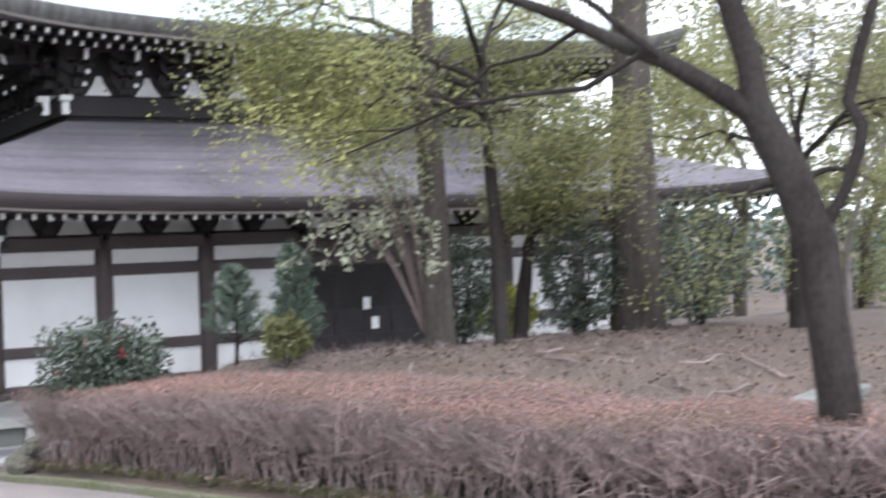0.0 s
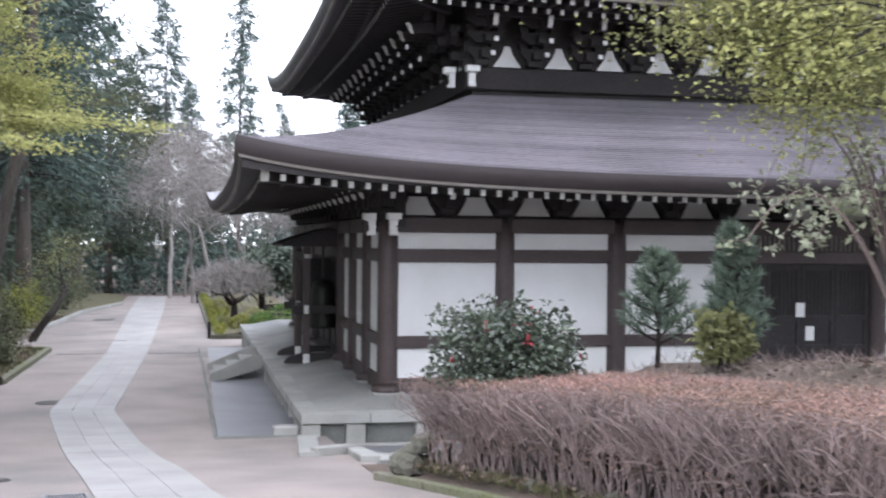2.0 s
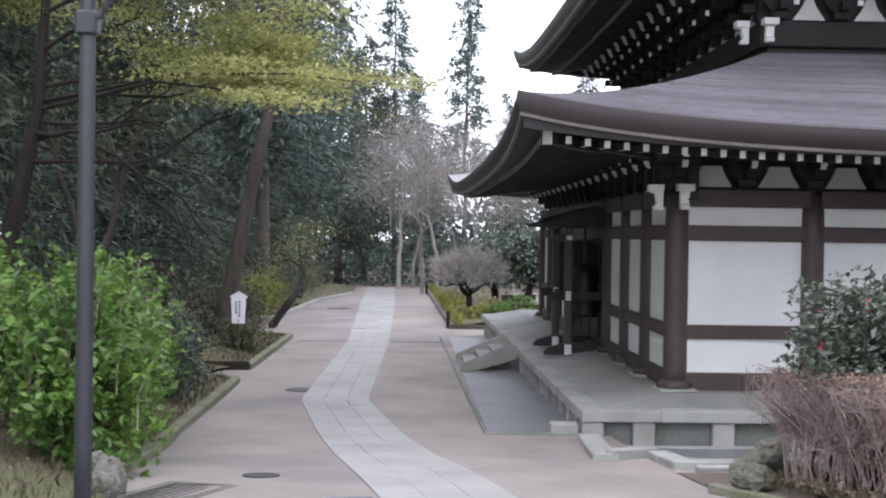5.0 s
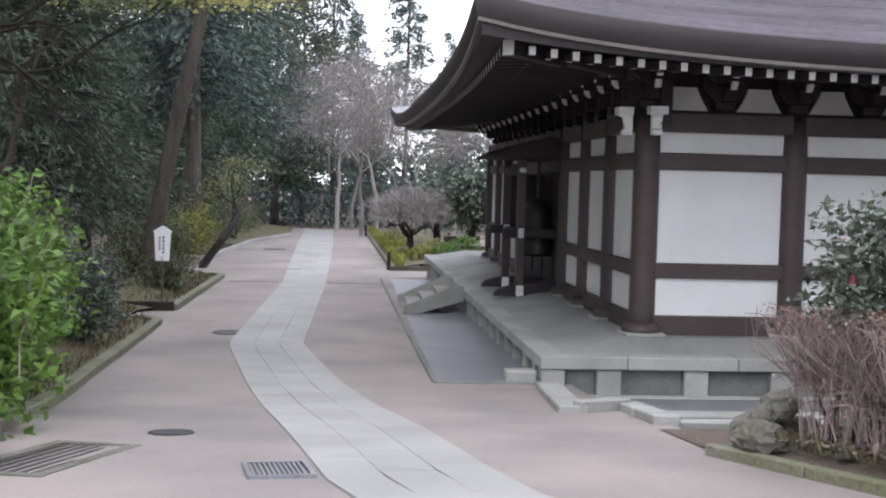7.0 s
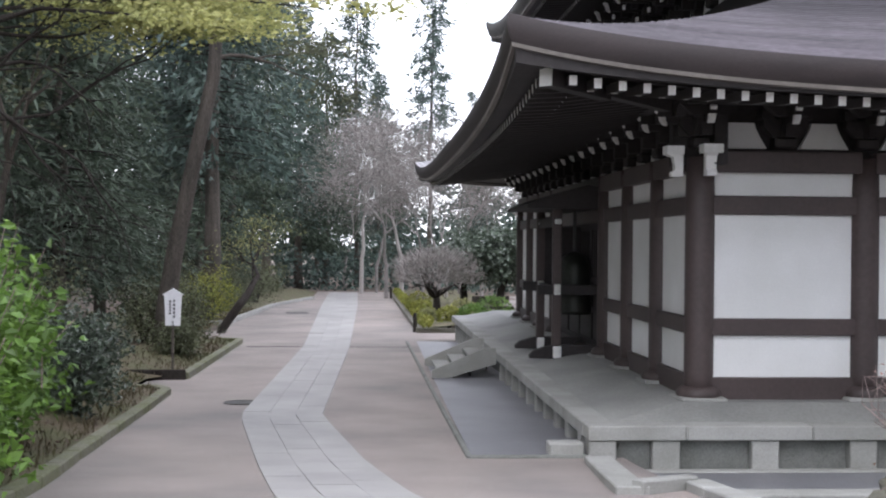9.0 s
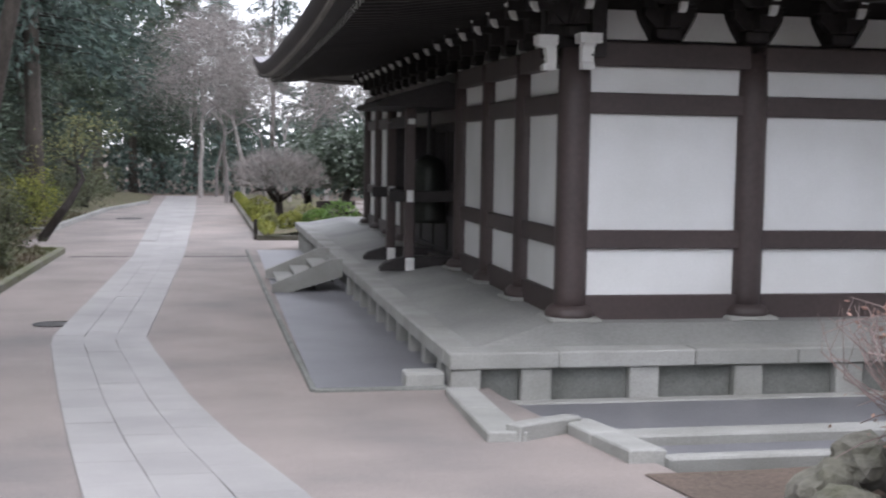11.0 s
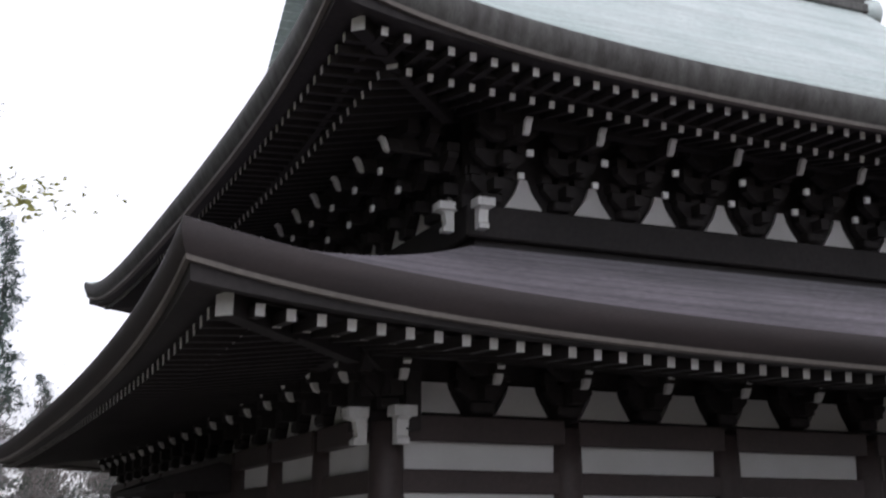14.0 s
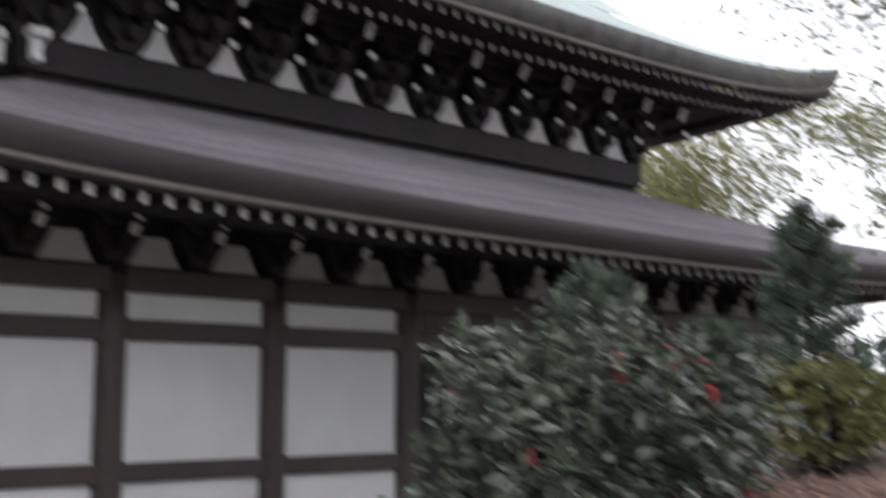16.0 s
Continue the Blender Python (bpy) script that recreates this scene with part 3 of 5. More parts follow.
# upper storey wall with its head beam, in the timber darkened for eave shade
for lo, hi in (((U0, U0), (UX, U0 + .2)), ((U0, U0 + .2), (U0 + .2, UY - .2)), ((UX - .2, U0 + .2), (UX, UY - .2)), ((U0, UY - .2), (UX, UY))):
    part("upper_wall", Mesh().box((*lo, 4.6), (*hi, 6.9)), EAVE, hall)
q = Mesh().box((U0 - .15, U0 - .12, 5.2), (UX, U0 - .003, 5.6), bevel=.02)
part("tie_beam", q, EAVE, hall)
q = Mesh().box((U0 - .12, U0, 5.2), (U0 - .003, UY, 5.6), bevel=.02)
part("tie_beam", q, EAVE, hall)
q = Mesh().box((.2, .2, FLOOR), (LX - .2, LY - .2, FLOOR + .05)).box((.3, .3, 3.3), (LX - .3, LY - .3, 3.35))
part("inner_floor", q, EAVE, hall)


# ---- curved roofs ----
def roof(name, x0, y0, x1, y1, ztop, zlift, xi0, yi0, xi1, yi1, zin, power, mats, soffit_z, soffit_in, label):
    """A roof ring from the eave rectangle up to the inner one, with lifted corners, a thick edge, soffit and rafters."""
    root = part(name, Mesh().box((xi0 + .3, yi0 + .3, zin - .6), (xi0 + .5, yi0 + .5, zin - .5)), mats[0], hall, label)
    sides = [((x0, y0), (x1, y0), (xi0, yi0), (xi1, yi0)), ((x0, y1), (x0, y0), (xi0, yi1), (xi0, yi0)),
             ((x1, y0), (x1, y1), (xi1, yi0), (xi1, yi1)), ((x1, y1), (x0, y1), (xi1, yi1), (xi0, yi1))]

    base_in, base_drop, base_slope = (.82, .07, .2) if mats[2] > 1.1 else (.65, -.025, .13)

    def lift(u):
        return zlift * (.6 * abs(2 * u - 1) ** 2.7 + .4 * abs(2 * u - 1) ** 8)

    def rafter_z(u, tier):
        return ztop - .31 * mats[2] ** .5 - (0 if tier == "flying_rafter" else base_drop) + lift(u) * (.66 if tier == "flying_rafter" else .6)

    def at(side, u, v):
        a, b, c, d = side
        w = lift(u) * (1 - v) ** 2
        push = .10 * abs(2 * u - 1) ** 6 * (1 - v)
        ox, oy = a[0] + (b[0] - a[0]) * u, a[1] + (b[1] - a[1]) * u
        ix, iy = c[0] + (d[0] - c[0]) * u, c[1] + (d[1] - c[1]) * u
        x, y = ox + (ix - ox) * v, oy + (iy - oy) * v
        ln = math.hypot(ix - ox, iy - oy)
        x, y = x + (ox - ix) / ln * push, y + (oy - iy) / ln * push
        return Vector((x, y, ztop + w + (zin - ztop) * v ** power))

    for si, side in enumerate(sides):
        nu, rows_n = 56, mats[3]
        # courses of shingles, each lapping the one below
        m = Mesh()
        for r in range(rows_n):
            v0, v1 = r / rows_n, min(1, (r + 1.15) / rows_n)
            vs = [[at(side, u / nu, v0) + Vector((0, 0, .022)) for u in range(nu + 1)], [at(side, u / nu, v1) + Vector((0, 0, .004)) for u in range(nu + 1)],
                  [at(side, u / nu, v0) - Vector((0, 0, .02)) for u in range(nu + 1)]]
            m.add([tuple(p) for row in vs for p in row],
                  [(i, i + 1, nu + 2 + i, nu + 1 + i) for i in range(nu)] + [(i + 1, i, 2 * nu + 2 + i, 2 * nu + 3 + i) for i in range(nu)])
        part("roofing", m, mats[0], root, kind="stuff")
        # layered edge
        prof = [(0, .02), (.02, -.05), (.005, -.12), (-.03, -.20), (-.055, -.235)]
        prof_b = [(-.05, -.236), (-.055, -.275), (-.11, -.285)]
        prof_c = [(-.11, -.286), (-.12, 0), (-.30, 0)]
        for nm, pr, mt in (("roof_edge", prof, mats[1]), ("edge_board", prof_b, FASCIA_B), ("fascia", prof_c, EAVE)):
            e = Mesh()
            for u in range(nu + 1):
                p = at(side, u / nu, 0)
                p2 = at(side, u / nu, .02)
                d = (p - p2)
                d.z = 0
                d.normalize()
                k = mats[2]
                e.v += [tuple(p + d * o * k + Vector((0, 0, z * k if z else rafter_z(u / nu, "flying_rafter") + .045 - p.z))) for o, z in pr]
            n = len(pr)
            e.f = [(u * n + i, (u + 1) * n + i, (u + 1) * n + i + 1, u * n + i + 1) for u in range(nu) for i in range(n - 1)]
            e.m = [0] * len(e.f)
            part(nm, e, mt, root, smooth=(nm == "roof_edge"))
        # soffit boards
        a, b, c, d = side
        e = Mesh()
        for u in range(nu + 1):
            p = at(side, u / nu, 0)
            q = at(side, u / nu, 1)
            p.z = rafter_z(u / nu, "flying_rafter") + .045
            p += Vector((q.x - p.x, q.y - p.y, 0)).normalized() * .12
            h = Vector((q.x - p.x, q.y - p.y, 0))
            inner = p + h.normalized() * soffit_in
            inner.z = soffit_z + lift(u / nu) * .2
            e.v += [tuple(p), tuple(inner)]
        e.f = [(2 * u, 2 * u + 1, 2 * u + 3, 2 * u + 2) for u in range(nu)]
        e.m = [0] * nu
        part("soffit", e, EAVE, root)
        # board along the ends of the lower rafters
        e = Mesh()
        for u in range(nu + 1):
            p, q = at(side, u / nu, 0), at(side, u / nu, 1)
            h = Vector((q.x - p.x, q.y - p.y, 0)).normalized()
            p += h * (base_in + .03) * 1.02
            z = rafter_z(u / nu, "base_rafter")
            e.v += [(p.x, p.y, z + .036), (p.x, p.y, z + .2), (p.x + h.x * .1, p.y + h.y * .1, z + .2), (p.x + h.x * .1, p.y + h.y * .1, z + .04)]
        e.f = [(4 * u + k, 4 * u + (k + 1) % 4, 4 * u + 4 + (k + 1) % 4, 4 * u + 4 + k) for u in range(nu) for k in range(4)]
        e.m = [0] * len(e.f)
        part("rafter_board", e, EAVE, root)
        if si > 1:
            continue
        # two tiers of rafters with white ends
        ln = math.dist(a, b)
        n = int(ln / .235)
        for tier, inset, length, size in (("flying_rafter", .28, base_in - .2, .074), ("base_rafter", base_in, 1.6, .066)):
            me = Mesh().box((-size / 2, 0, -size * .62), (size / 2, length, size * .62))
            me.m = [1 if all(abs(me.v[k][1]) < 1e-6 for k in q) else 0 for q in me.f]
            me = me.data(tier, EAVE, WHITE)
            for i in range(n):
                s = (i + .5) * ln / n
                edge = min(s, ln - s)
                if edge < inset + .15:
                    continue
                tdir = Vector((b[0] - a[0], b[1] - a[1], 0)).normalized()
                ind = Vector((-tdir.y, tdir.x, 0))
                base_p = Vector((a[0] + tdir.x * s, a[1] + tdir.y * s, rafter_z(s / ln, tier))) + ind * inset
                span = min(length, max(.25, edge - inset))
                o = part(tier, me, EAVE, root)
                o.matrix_basis = Matrix.Translation(base_p) @ Matrix.Rotation(math.atan2(tdir.y, tdir.x), 4, "Z") @ Matrix.Rotation(.06 if tier == "flying_rafter" else base_slope, 4, "X") @ Matrix.Diagonal((1, span / length, 1, 1))
    for tier, inset, size, length in (("flying_rafter", .34, .15, 1.0), ("base_rafter", base_in + .1, .13, 1.6)):
        hip = Mesh().box((-size / 2, 0, -size * .7), (size / 2, length, size * .7))
        hip.m = [1 if all(abs(hip.v[k][1]) < 1e-6 for k in q) else 0 for q in hip.f]
        o = part("hip_rafter", hip.data("hip_rafter", EAVE, WHITE), EAVE, root, "hip rafter with white end")
        o.matrix_basis = Matrix.Translation((x0 + inset, y0 + inset, rafter_z(0, tier) - .02)) @ Matrix.Rotation(-math.pi / 4, 4, "Z") @ Matrix.Rotation(-.04, 4, "X")
    return root


lower = roof("lower_roof", -2.42, -2.46, LX + 2.42, LY + 2.42, 3.50, .44, U0, U0, UX, UY, 5.12, 1.18, (SHINGLE, FASCIA, 1.0, 42), 3.46, 2.3, "brown-grey shingled lower roof with upturned corners")
RISE = 12.75 - 6.70
SKIRT = 3.05
skirt_z = 6.70 + RISE * (SKIRT / 8.22) ** 1.22
upper = roof("upper_roof", -.78, -.62, LX + .66, LY + .66, 6.70, .56, -.66 + SKIRT, -.62 + SKIRT, LX + .66 - SKIRT, LY + .66 - SKIRT, skirt_z, 1.22, (COPPER, COPPER_D, 1.2, 24), 6.58, 2.3, "pale green copper upper roof")
# gabled upper part of the upper roof
GX0, GX1 = 1.5, LX - .9
for s in (-1, 1):
    m = Mesh()
    rows_n = 40
    for r in range(rows_n):
        pts = []
        for v, dz in ((r / rows_n, .022), ((r + 1.15) / rows_n, .004), (r / rows_n, -.02)):
            q = (SKIRT - .05) / 8.22 + v * (1 - SKIRT / 8.22)
            pts.append((7.6 + s * (1 - min(q, 1)) * 8.22, 6.70 + RISE * min(q, 1) ** 1.22 + dz))
        m.add([(GX0, *pts[0]), (GX1, *pts[0]), (GX1, *pts[1]), (GX0, *pts[1]), (GX0, *pts[2]), (GX1, *pts[2])], [(0, 1, 2, 3), (1, 0, 4, 5)])
    part("roofing", m, COPPER, upper, kind="stuff")
for x in (GX0 + .5, GX1 - .6):
    part("gable_wall", Mesh().prism([(2.5, skirt_z), (12.7, skirt_z), (7.6, 12.6)], x, x + .1, "x"), EAVE, upper)
for z, w, e in ((12.50, .36, 0), (12.74, .28, .05), (12.96, .36, .14), (13.1, .22, .14)):
    q = Mesh().box((GX0 - e, 7.6 - w, z), (GX1 + .3 + e, 7.6 + w, z + .22), bevel=.03)
    part("ridge", q, COPPER_D, upper, "dark stepped roof ridge")
for x in (GX0 - .1, GX1 + .3):
    q = Mesh().lathe([(.05, -.25), (.22, -.2), (.27, 0), (.22, .2), (.05, .25)], 14, (x, 7.4, 12.6))
    part("ridge_end_ornament", q, COPPER, upper, smooth=True)


# ---- plants ----
def leaves(spots, size, count_seed, flat=0.4, long=1.6, fold=0.25, slot=0):
    """One folded leaf at each spot; spots: n x 3."""
    rng = np.random.default_rng(count_seed)
    n = len(spots)
    a = rng.normal(size=(n, 3))
    a[:, 2] *= flat
    a /= np.linalg.norm(a, axis=1)[:, None]
    up = rng.normal(size=(n, 3)) * 0.7 + np.array([0, 0, 1])
    b = np.cross(a, up)
    b /= np.linalg.norm(b, axis=1)[:, None] + 1e-9
    c = np.cross(b, a)
    s = size * rng.uniform(0.6, 1.25, n)[:, None]
    tip, base = spots + a * s * long, spots - a * s * 0.1
    l, r = spots + a * s * long * .45 + b * s * .5 + c * s * fold, spots + a * s * long * .45 - b * s * .5 + c * s * fold
    v = np.stack([base, l, tip, r], 1).reshape(-1, 3)
    f = np.arange(n * 4).reshape(-1, 4)
    f = np.concatenate([f[:, [0, 1, 2]], f[:, [0, 2, 3]]])
    me = Mesh()
    me.v, me.f, me.m = [tuple(p) for p in v.tolist()], [tuple(q) for q in f.tolist()], [slot] * (2 * n)
    return me


def needles(spots, ways, size, seed, wide=.12):
    """Long narrow tufts along a way."""
    rng = np.random.default_rng(seed)
    n = len(spots)
    a = ways + rng.normal(size=(n, 3)) * .35
    a /= np.linalg.norm(a, axis=1)[:, None]
    b = np.cross(a, rng.normal(size=(n, 3)))
    b /= np.linalg.norm(b, axis=1)[:, None] + 1e-9
    s = size * rng.uniform(.6, 1.3, n)[:, None]
    v = np.stack([spots, spots + a * s * .5 + b * s * wide, spots + a * s, spots + a * s * .5 - b * s * wide], 1).reshape(-1, 3)
    f = np.arange(n * 4).reshape(-1, 4)
    me = Mesh()
    me.v, me.f, me.m = [tuple(p) for p in v.tolist()], [tuple(q) for q in f.tolist()], [0] * n
    return me


def shell(rng, n, c, r, hollow=.55, lump=.25, seed=0.0):
    """Spots in the outer part of a lumpy ellipsoid."""
    d = rng.normal(size=(n, 3))
    d /= np.linalg.norm(d, axis=1)[:, None]
    k = np.array([1 + lump * noise.noise(Vector(q) * 2.3 + Vector((seed, 0, 0))) * 1.6 for q in d.tolist()])
    rad = (hollow + (1 - hollow) * rng.uniform(0, 1, n) ** .6) * k
    return np.array(c) + d * rad[:, None] * np.array(r)


def limb(m, rng, p, d, length, radius, depth, tips, spread=.6, lift=.15, n=5, wander=.22, kids=(2, 3), shrink=.68):
    """A wandering limb that forks; collects the tips."""
    pts, rad = [Vector(p)], [radius]
    d = Vector(d).normalized()
    k = 4
    for i in range(k):
        d = (d + Vector(rng.normal(size=3) * wander) + Vector((0, 0, lift * .3))).normalized()
        pts.append(pts[-1] + d * length / k)
        rad.append(radius * (1 - .42 * (i + 1) / k))
    m.tube(pts, rad, n, cap=False)
    tips.append((pts[-1], d.copy()))
    if depth <= 0:
        return
    for j in range(int(rng.integers(kids[0], kids[1] + 1))):
        s = Vector(rng.normal(size=3))
        e = (d + s.normalized() * spread + Vector((0, 0, lift))).normalized()
        at = pts[-1] if j == 0 else pts[int(rng.integers(2, k + 1))]
        limb(m, rng, at, e, length * shrink * rng.uniform(.8, 1.2), rad[-1] * .8, depth - 1, tips, spread, lift, max(3, n - 1), wander, kids, shrink)


def conifer(name, at, h, r, seed, material=CONIFER, label="tall dark green conifer with a straight trunk", bare=.35, dense=1.0, lean=(0, 0), trunk_r=None, blade=(.42, .125), more=1.45):
    rng = np.random.default_rng(seed)
    t = thing(name, label, "tree", at, "woodland trees")
    tr = trunk_r or h * .011
    m = Mesh()
    axis = [Vector((lean[0] * s * s, lean[1] * s * s, h * s)) + Vector((*rng.normal(size=2) * .08, 0)) * (0 < s < 1) for s in np.linspace(0, 1, 9)]
    axis[0].z = -.6
    m.tube(axis, [tr * (1.25 if i == 0 else 1) * (1 - .93 * i / 8) for i in range(9)], 9)
    boughs = Mesh()
    spots, ways = [], []
    nb = int(h * 9 * dense)
    for i in range(nb):
        s = bare + (1 - bare) * (i + rng.uniform()) / nb
        w = rng.uniform(0, 2 * math.pi)
        k = (s - bare) / (1 - bare)
        ln = r * (1 - k) ** .75 * (.35 + .65 * min(1, k * 5 + .35)) * rng.uniform(.6, 1.2) + .25
        o = axis[min(8, int(s * 8))].lerp(axis[min(8, int(s * 8) + 1)], s * 8 - int(s * 8))
        d = Vector((math.cos(w), math.sin(w), .12 - .25 * (1 - k)))
        p1, p2 = o + d * ln * .55, o + d * ln + Vector((0, 0, -.10 * ln))
        boughs.tube([o, p1, p2], [.035 * (1.2 - k), .022, .006], 3, cap=False)
        for q in range(int((26 * ln / max(r, 1) * 2.2 + 8) * more)):
            u = rng.uniform(.2, 1.05)
            p = o.lerp(p2, u) + Vector(rng.normal(size=3)) * .16 * (1 + ln * .15)
            spots.append(p)
            ways.append(Vector((d.x * .6, d.y * .6, -.35)) + Vector(rng.normal(size=3)) * .3)
    part("trunk", m, BARK, t, smooth=True)
    part("bough_mass", boughs, BARK_D, t, kind="stuff")
    part("crown", needles(np.array(spots), np.array(ways), blade[0], seed, blade[1]), material, t)
    return t


def broadleaf(name, at, h, spread, seed, leaf, bark, label, size=.07, per_tip=60, depth=4, trunk_r=.14, lean=(0, 0, 1), cloud=.5, flat=.5, first=.4, kids=(2, 3), lift=.12, group="", wander=.2, squash=.5):
    rng = np.random.default_rng(seed)
    t = thing(name, label, "tree", at, group)
    m, tips = Mesh(), []
    m.tube([(0, 0, -.5), Vector(lean) * .1, Vector(lean).normalized() * h * first * .5], [trunk_r * 1.3, trunk_r * 1.08, trunk_r], 10, cap=False)
    limb(m, rng, Vector(lean).normalized() * h * first * .48, lean, h * first * .6, trunk_r, depth, tips, spread, lift, 9, wander, kids, .72)
    part("trunk", m, bark, t, smooth=True)
    if per_tip:
        sp = []
        for p, d in tips[1:]:
            g = rng.normal(size=(per_tip, 3)) * np.array([cloud, cloud, cloud * squash]) + np.array(p)
            sp.append(g)
        part("crown", leaves(np.concatenate(sp), size, seed, flat), leaf, t)
    return t


def shrub(name, at, r, seed, leaf, label, n=2200, size=.06, hollow=.6, stems=9, category="shrub", lump=.3, group="", bark=BARK_D, skirt=None):
    rng = np.random.default_rng(seed)
    t = thing(name, label, category, at, group)
    m = Mesh()
    for i in range(stems):
        w, k = 2 * math.pi * i / stems + rng.uniform(0, .5), rng.uniform(.35, .8)
        a = Vector((math.cos(w) * r[0] * .08, math.sin(w) * r[1] * .08, -.08))
        b = Vector((math.cos(w) * r[0] * k * .5, math.sin(w) * r[1] * k * .5, r[2] * .8))
        c = Vector((math.cos(w) * r[0] * k, math.sin(w) * r[1] * k, r[2] * rng.uniform(1.2, 1.8)))
        m.tube([a, a.lerp(b, .5) + Vector(rng.normal(size=3)) * .04, b, c], [.022, .018, .013, .005], 5, cap=False)
    part("stem_mass", m, bark, t, kind="stuff")
    sp = shell(rng, n, (0, 0, r[2]), r, hollow, lump, seed * 1.7)
    sp = sp[sp[:, 2] > .05]
    if skirt:
        sp = sp[(sp[:, 2] > skirt[0]) | (np.hypot(sp[:, 0], sp[:, 1]) < skirt[1])]
    part("crown", leaves(sp, size, seed, .7), leaf, t)
    return t


def gz(x, y):
    """Ground, banks included."""
    a = left_kerb_x(y) - .08
    if x < a:
        o = a - x
        return lane_z(y) + .06 + .20 * ease(0, 1.2, o) + .7 * ease(1.5, 9, o)
    if y < -4.5 and x > curb_x(y):
        return max(ground_z(x, y), lane_z(y)) + .15
    return ground_z(x, y)


def on(x, y, dz=0.0):
    return (x, y, gz(x, y) + dz)


# hedge along the bed
rng = np.random.default_rng(5)
hedge = thing("hedge", "leafless grey-brown clipped azalea hedge with a reddish flat top", "hedge", on(0.5, -8))
hx, hy, hz = hedge.location


def hedge_top(x, y):
    return lane_z(y) + 1.05 - .16 * ease(-11, -15, y) + .05 * noise.noise(Vector((x * 1.1, y * 1.1, 2)))


def in_hedge(x, y):
    o = x - curb_x(y)
    return o > .26 + .1 * noise.noise(Vector((y, 0, 1))) and y < -7.35 - max(0, x + .8) * .4 and x < 12 and y > -24


m, stems, sp = Mesh(), Mesh(), []
made = 0
while made < 3600:
    y = -6.1 - 16 * rng.uniform() ** 1.55
    o = .3 + rng.uniform() ** 1.4 * (1.75 if y > -13 else 1.4)
    x = curb_x(y) + o
    if not in_hedge(x, y):
        continue
    made += 1
    z0 = gz(x, y) - .03
    z1 = max(hedge_top(x, y), z0 + .12)
    p = Vector((x, y, z0))
    mid = p + Vector((*rng.normal(size=2) * .09, (z1 - z0) * .42))
    if made % 12 == 0:
        stems.tube([p - hedge.location, p.lerp(mid, .5) + Vector((*rng.normal(size=2) * .02, 0)) - hedge.location, mid - hedge.location], [.022, .015, .009], 5, cap=False)
    else:
        m.tube([p - hedge.location, mid - hedge.location], [.0065, .005], 3, cap=False)
    for k in range(4):
        q = Vector((x, y, z0 + (z1 - z0) * rng.uniform(.3, .95))) + Vector((*rng.normal(size=2) * .13, 0))
        w = rng.uniform(0, 2 * math.pi)
        e = q + Vector((math.cos(w), math.sin(w), rng.normal() * .35)) * rng.uniform(.12, .32)
        e.z = min(e.z, z1)
        m.tube([q - hedge.location, q.lerp(e, .5) + Vector((0, 0, .015)) - hedge.location, e - hedge.location], [.0042, .0034, .0018], 3, cap=False)
    for k in range(6):
        q = mid + Vector((*rng.normal(size=2) * .17, (z1 - mid.z) * rng.uniform(.45, .8)))
        e = q + Vector((*rng.normal(size=2) * .10, max(.02, z1 - q.z) * rng.uniform(.5, 1.0)))
        m.tube([mid - hedge.location, q - hedge.location, e - hedge.location], [.0042, .0032, .0015], 3, cap=False)
    for k in range(18):
        sp.append((x + rng.normal() * .14 - hx, y + rng.normal() * .14 - hy, z1 - abs(rng.normal()) * .07 - hz))
    for k in range(10):
        sp.append((x + rng.normal() * .14 - hx, y + rng.normal() * .14 - hy, rng.uniform(z0 + .25, z1) - hz))
part("twig_mass", m, TWIG, hedge, kind="stuff")
part("stem_mass", stems, BARK_D, hedge, "dark gnarled stems", kind="stuff")
part("leaf_layer", leaves(np.array(sp), .016, 6, .6), HEDGELEAF, hedge, "reddish brown winter leaves", kind="stuff")

# rocks and tufts along the bed's foot
def rock(at, r, seed):
    rg = np.random.default_rng(seed)
    bm = bmesh.new()
    bmesh.ops.create_icosphere(bm, subdivisions=3, radius=1)
    for v in bm.verts:
        n_ = 1 + .35 * noise.noise(v.co * 1.3 + Vector((seed, 0, 0))) + .2 * noise.noise(v.co * 3.1 + Vector((0, seed, 0))) + .07 * noise.noise(v.co * 8 + Vector((0, 0, seed)))
        v.co = Vector((v.co.x * r[0], v.co.y * r[1], v.co.z * r[2])) * n_
    me = bpy.data.meshes.new("garden_rock")
    bm.to_mesh(me)
    bm.free()
    me.materials.append(ROCK)
    o = new("garden_rock", me)
    o.matrix_basis = pose(*at, 0, 0, seed * 37)
    return tagged(o, "rough grey mossy garden rock at the hedge's foot", "rock", "rocks along the bed")


rock((-.95, -7.02, gz(-.95, -7.02) + .02), (.19, .16, .17), 1)
rock((-.6, -6.85, gz(-.6, -6.85) - .02), (.2, .16, .16), 2)
rock((-.2, -6.7, gz(-.2, -6.7) - .06), (.2, .15, .14), 3)
rock((-1.02, -7.3, gz(-1.02, -7.3) + .02), (.16, .13, .12), 4)
rock((-.78, -6.98, gz(-.78, -6.98) + .2), (.17, .13, .1), 6)
for i, (x, y, r) in enumerate(((-6.22, -6.5, .11), (-6.28, -6.85, .13), (-6.1, -7.05, .12), (-6.05, -7.4, .13), (-6.0, -7.75, .12))):
    rock((x, y, gz(x, y) + .08), (r, r * .8, r * 1.2), 50 + i)
for i in range(22):
    y = -7.4 - i * .42 - rng.uniform(0, .2)
    rock((curb_x(y) + .26 + rng.uniform(0, .12), y, gz(curb_x(y) + .3, y) + .0), (.10 * rng.uniform(.5, 1.4), .08, .06 * rng.uniform(.6, 1.4)), 10 + i)

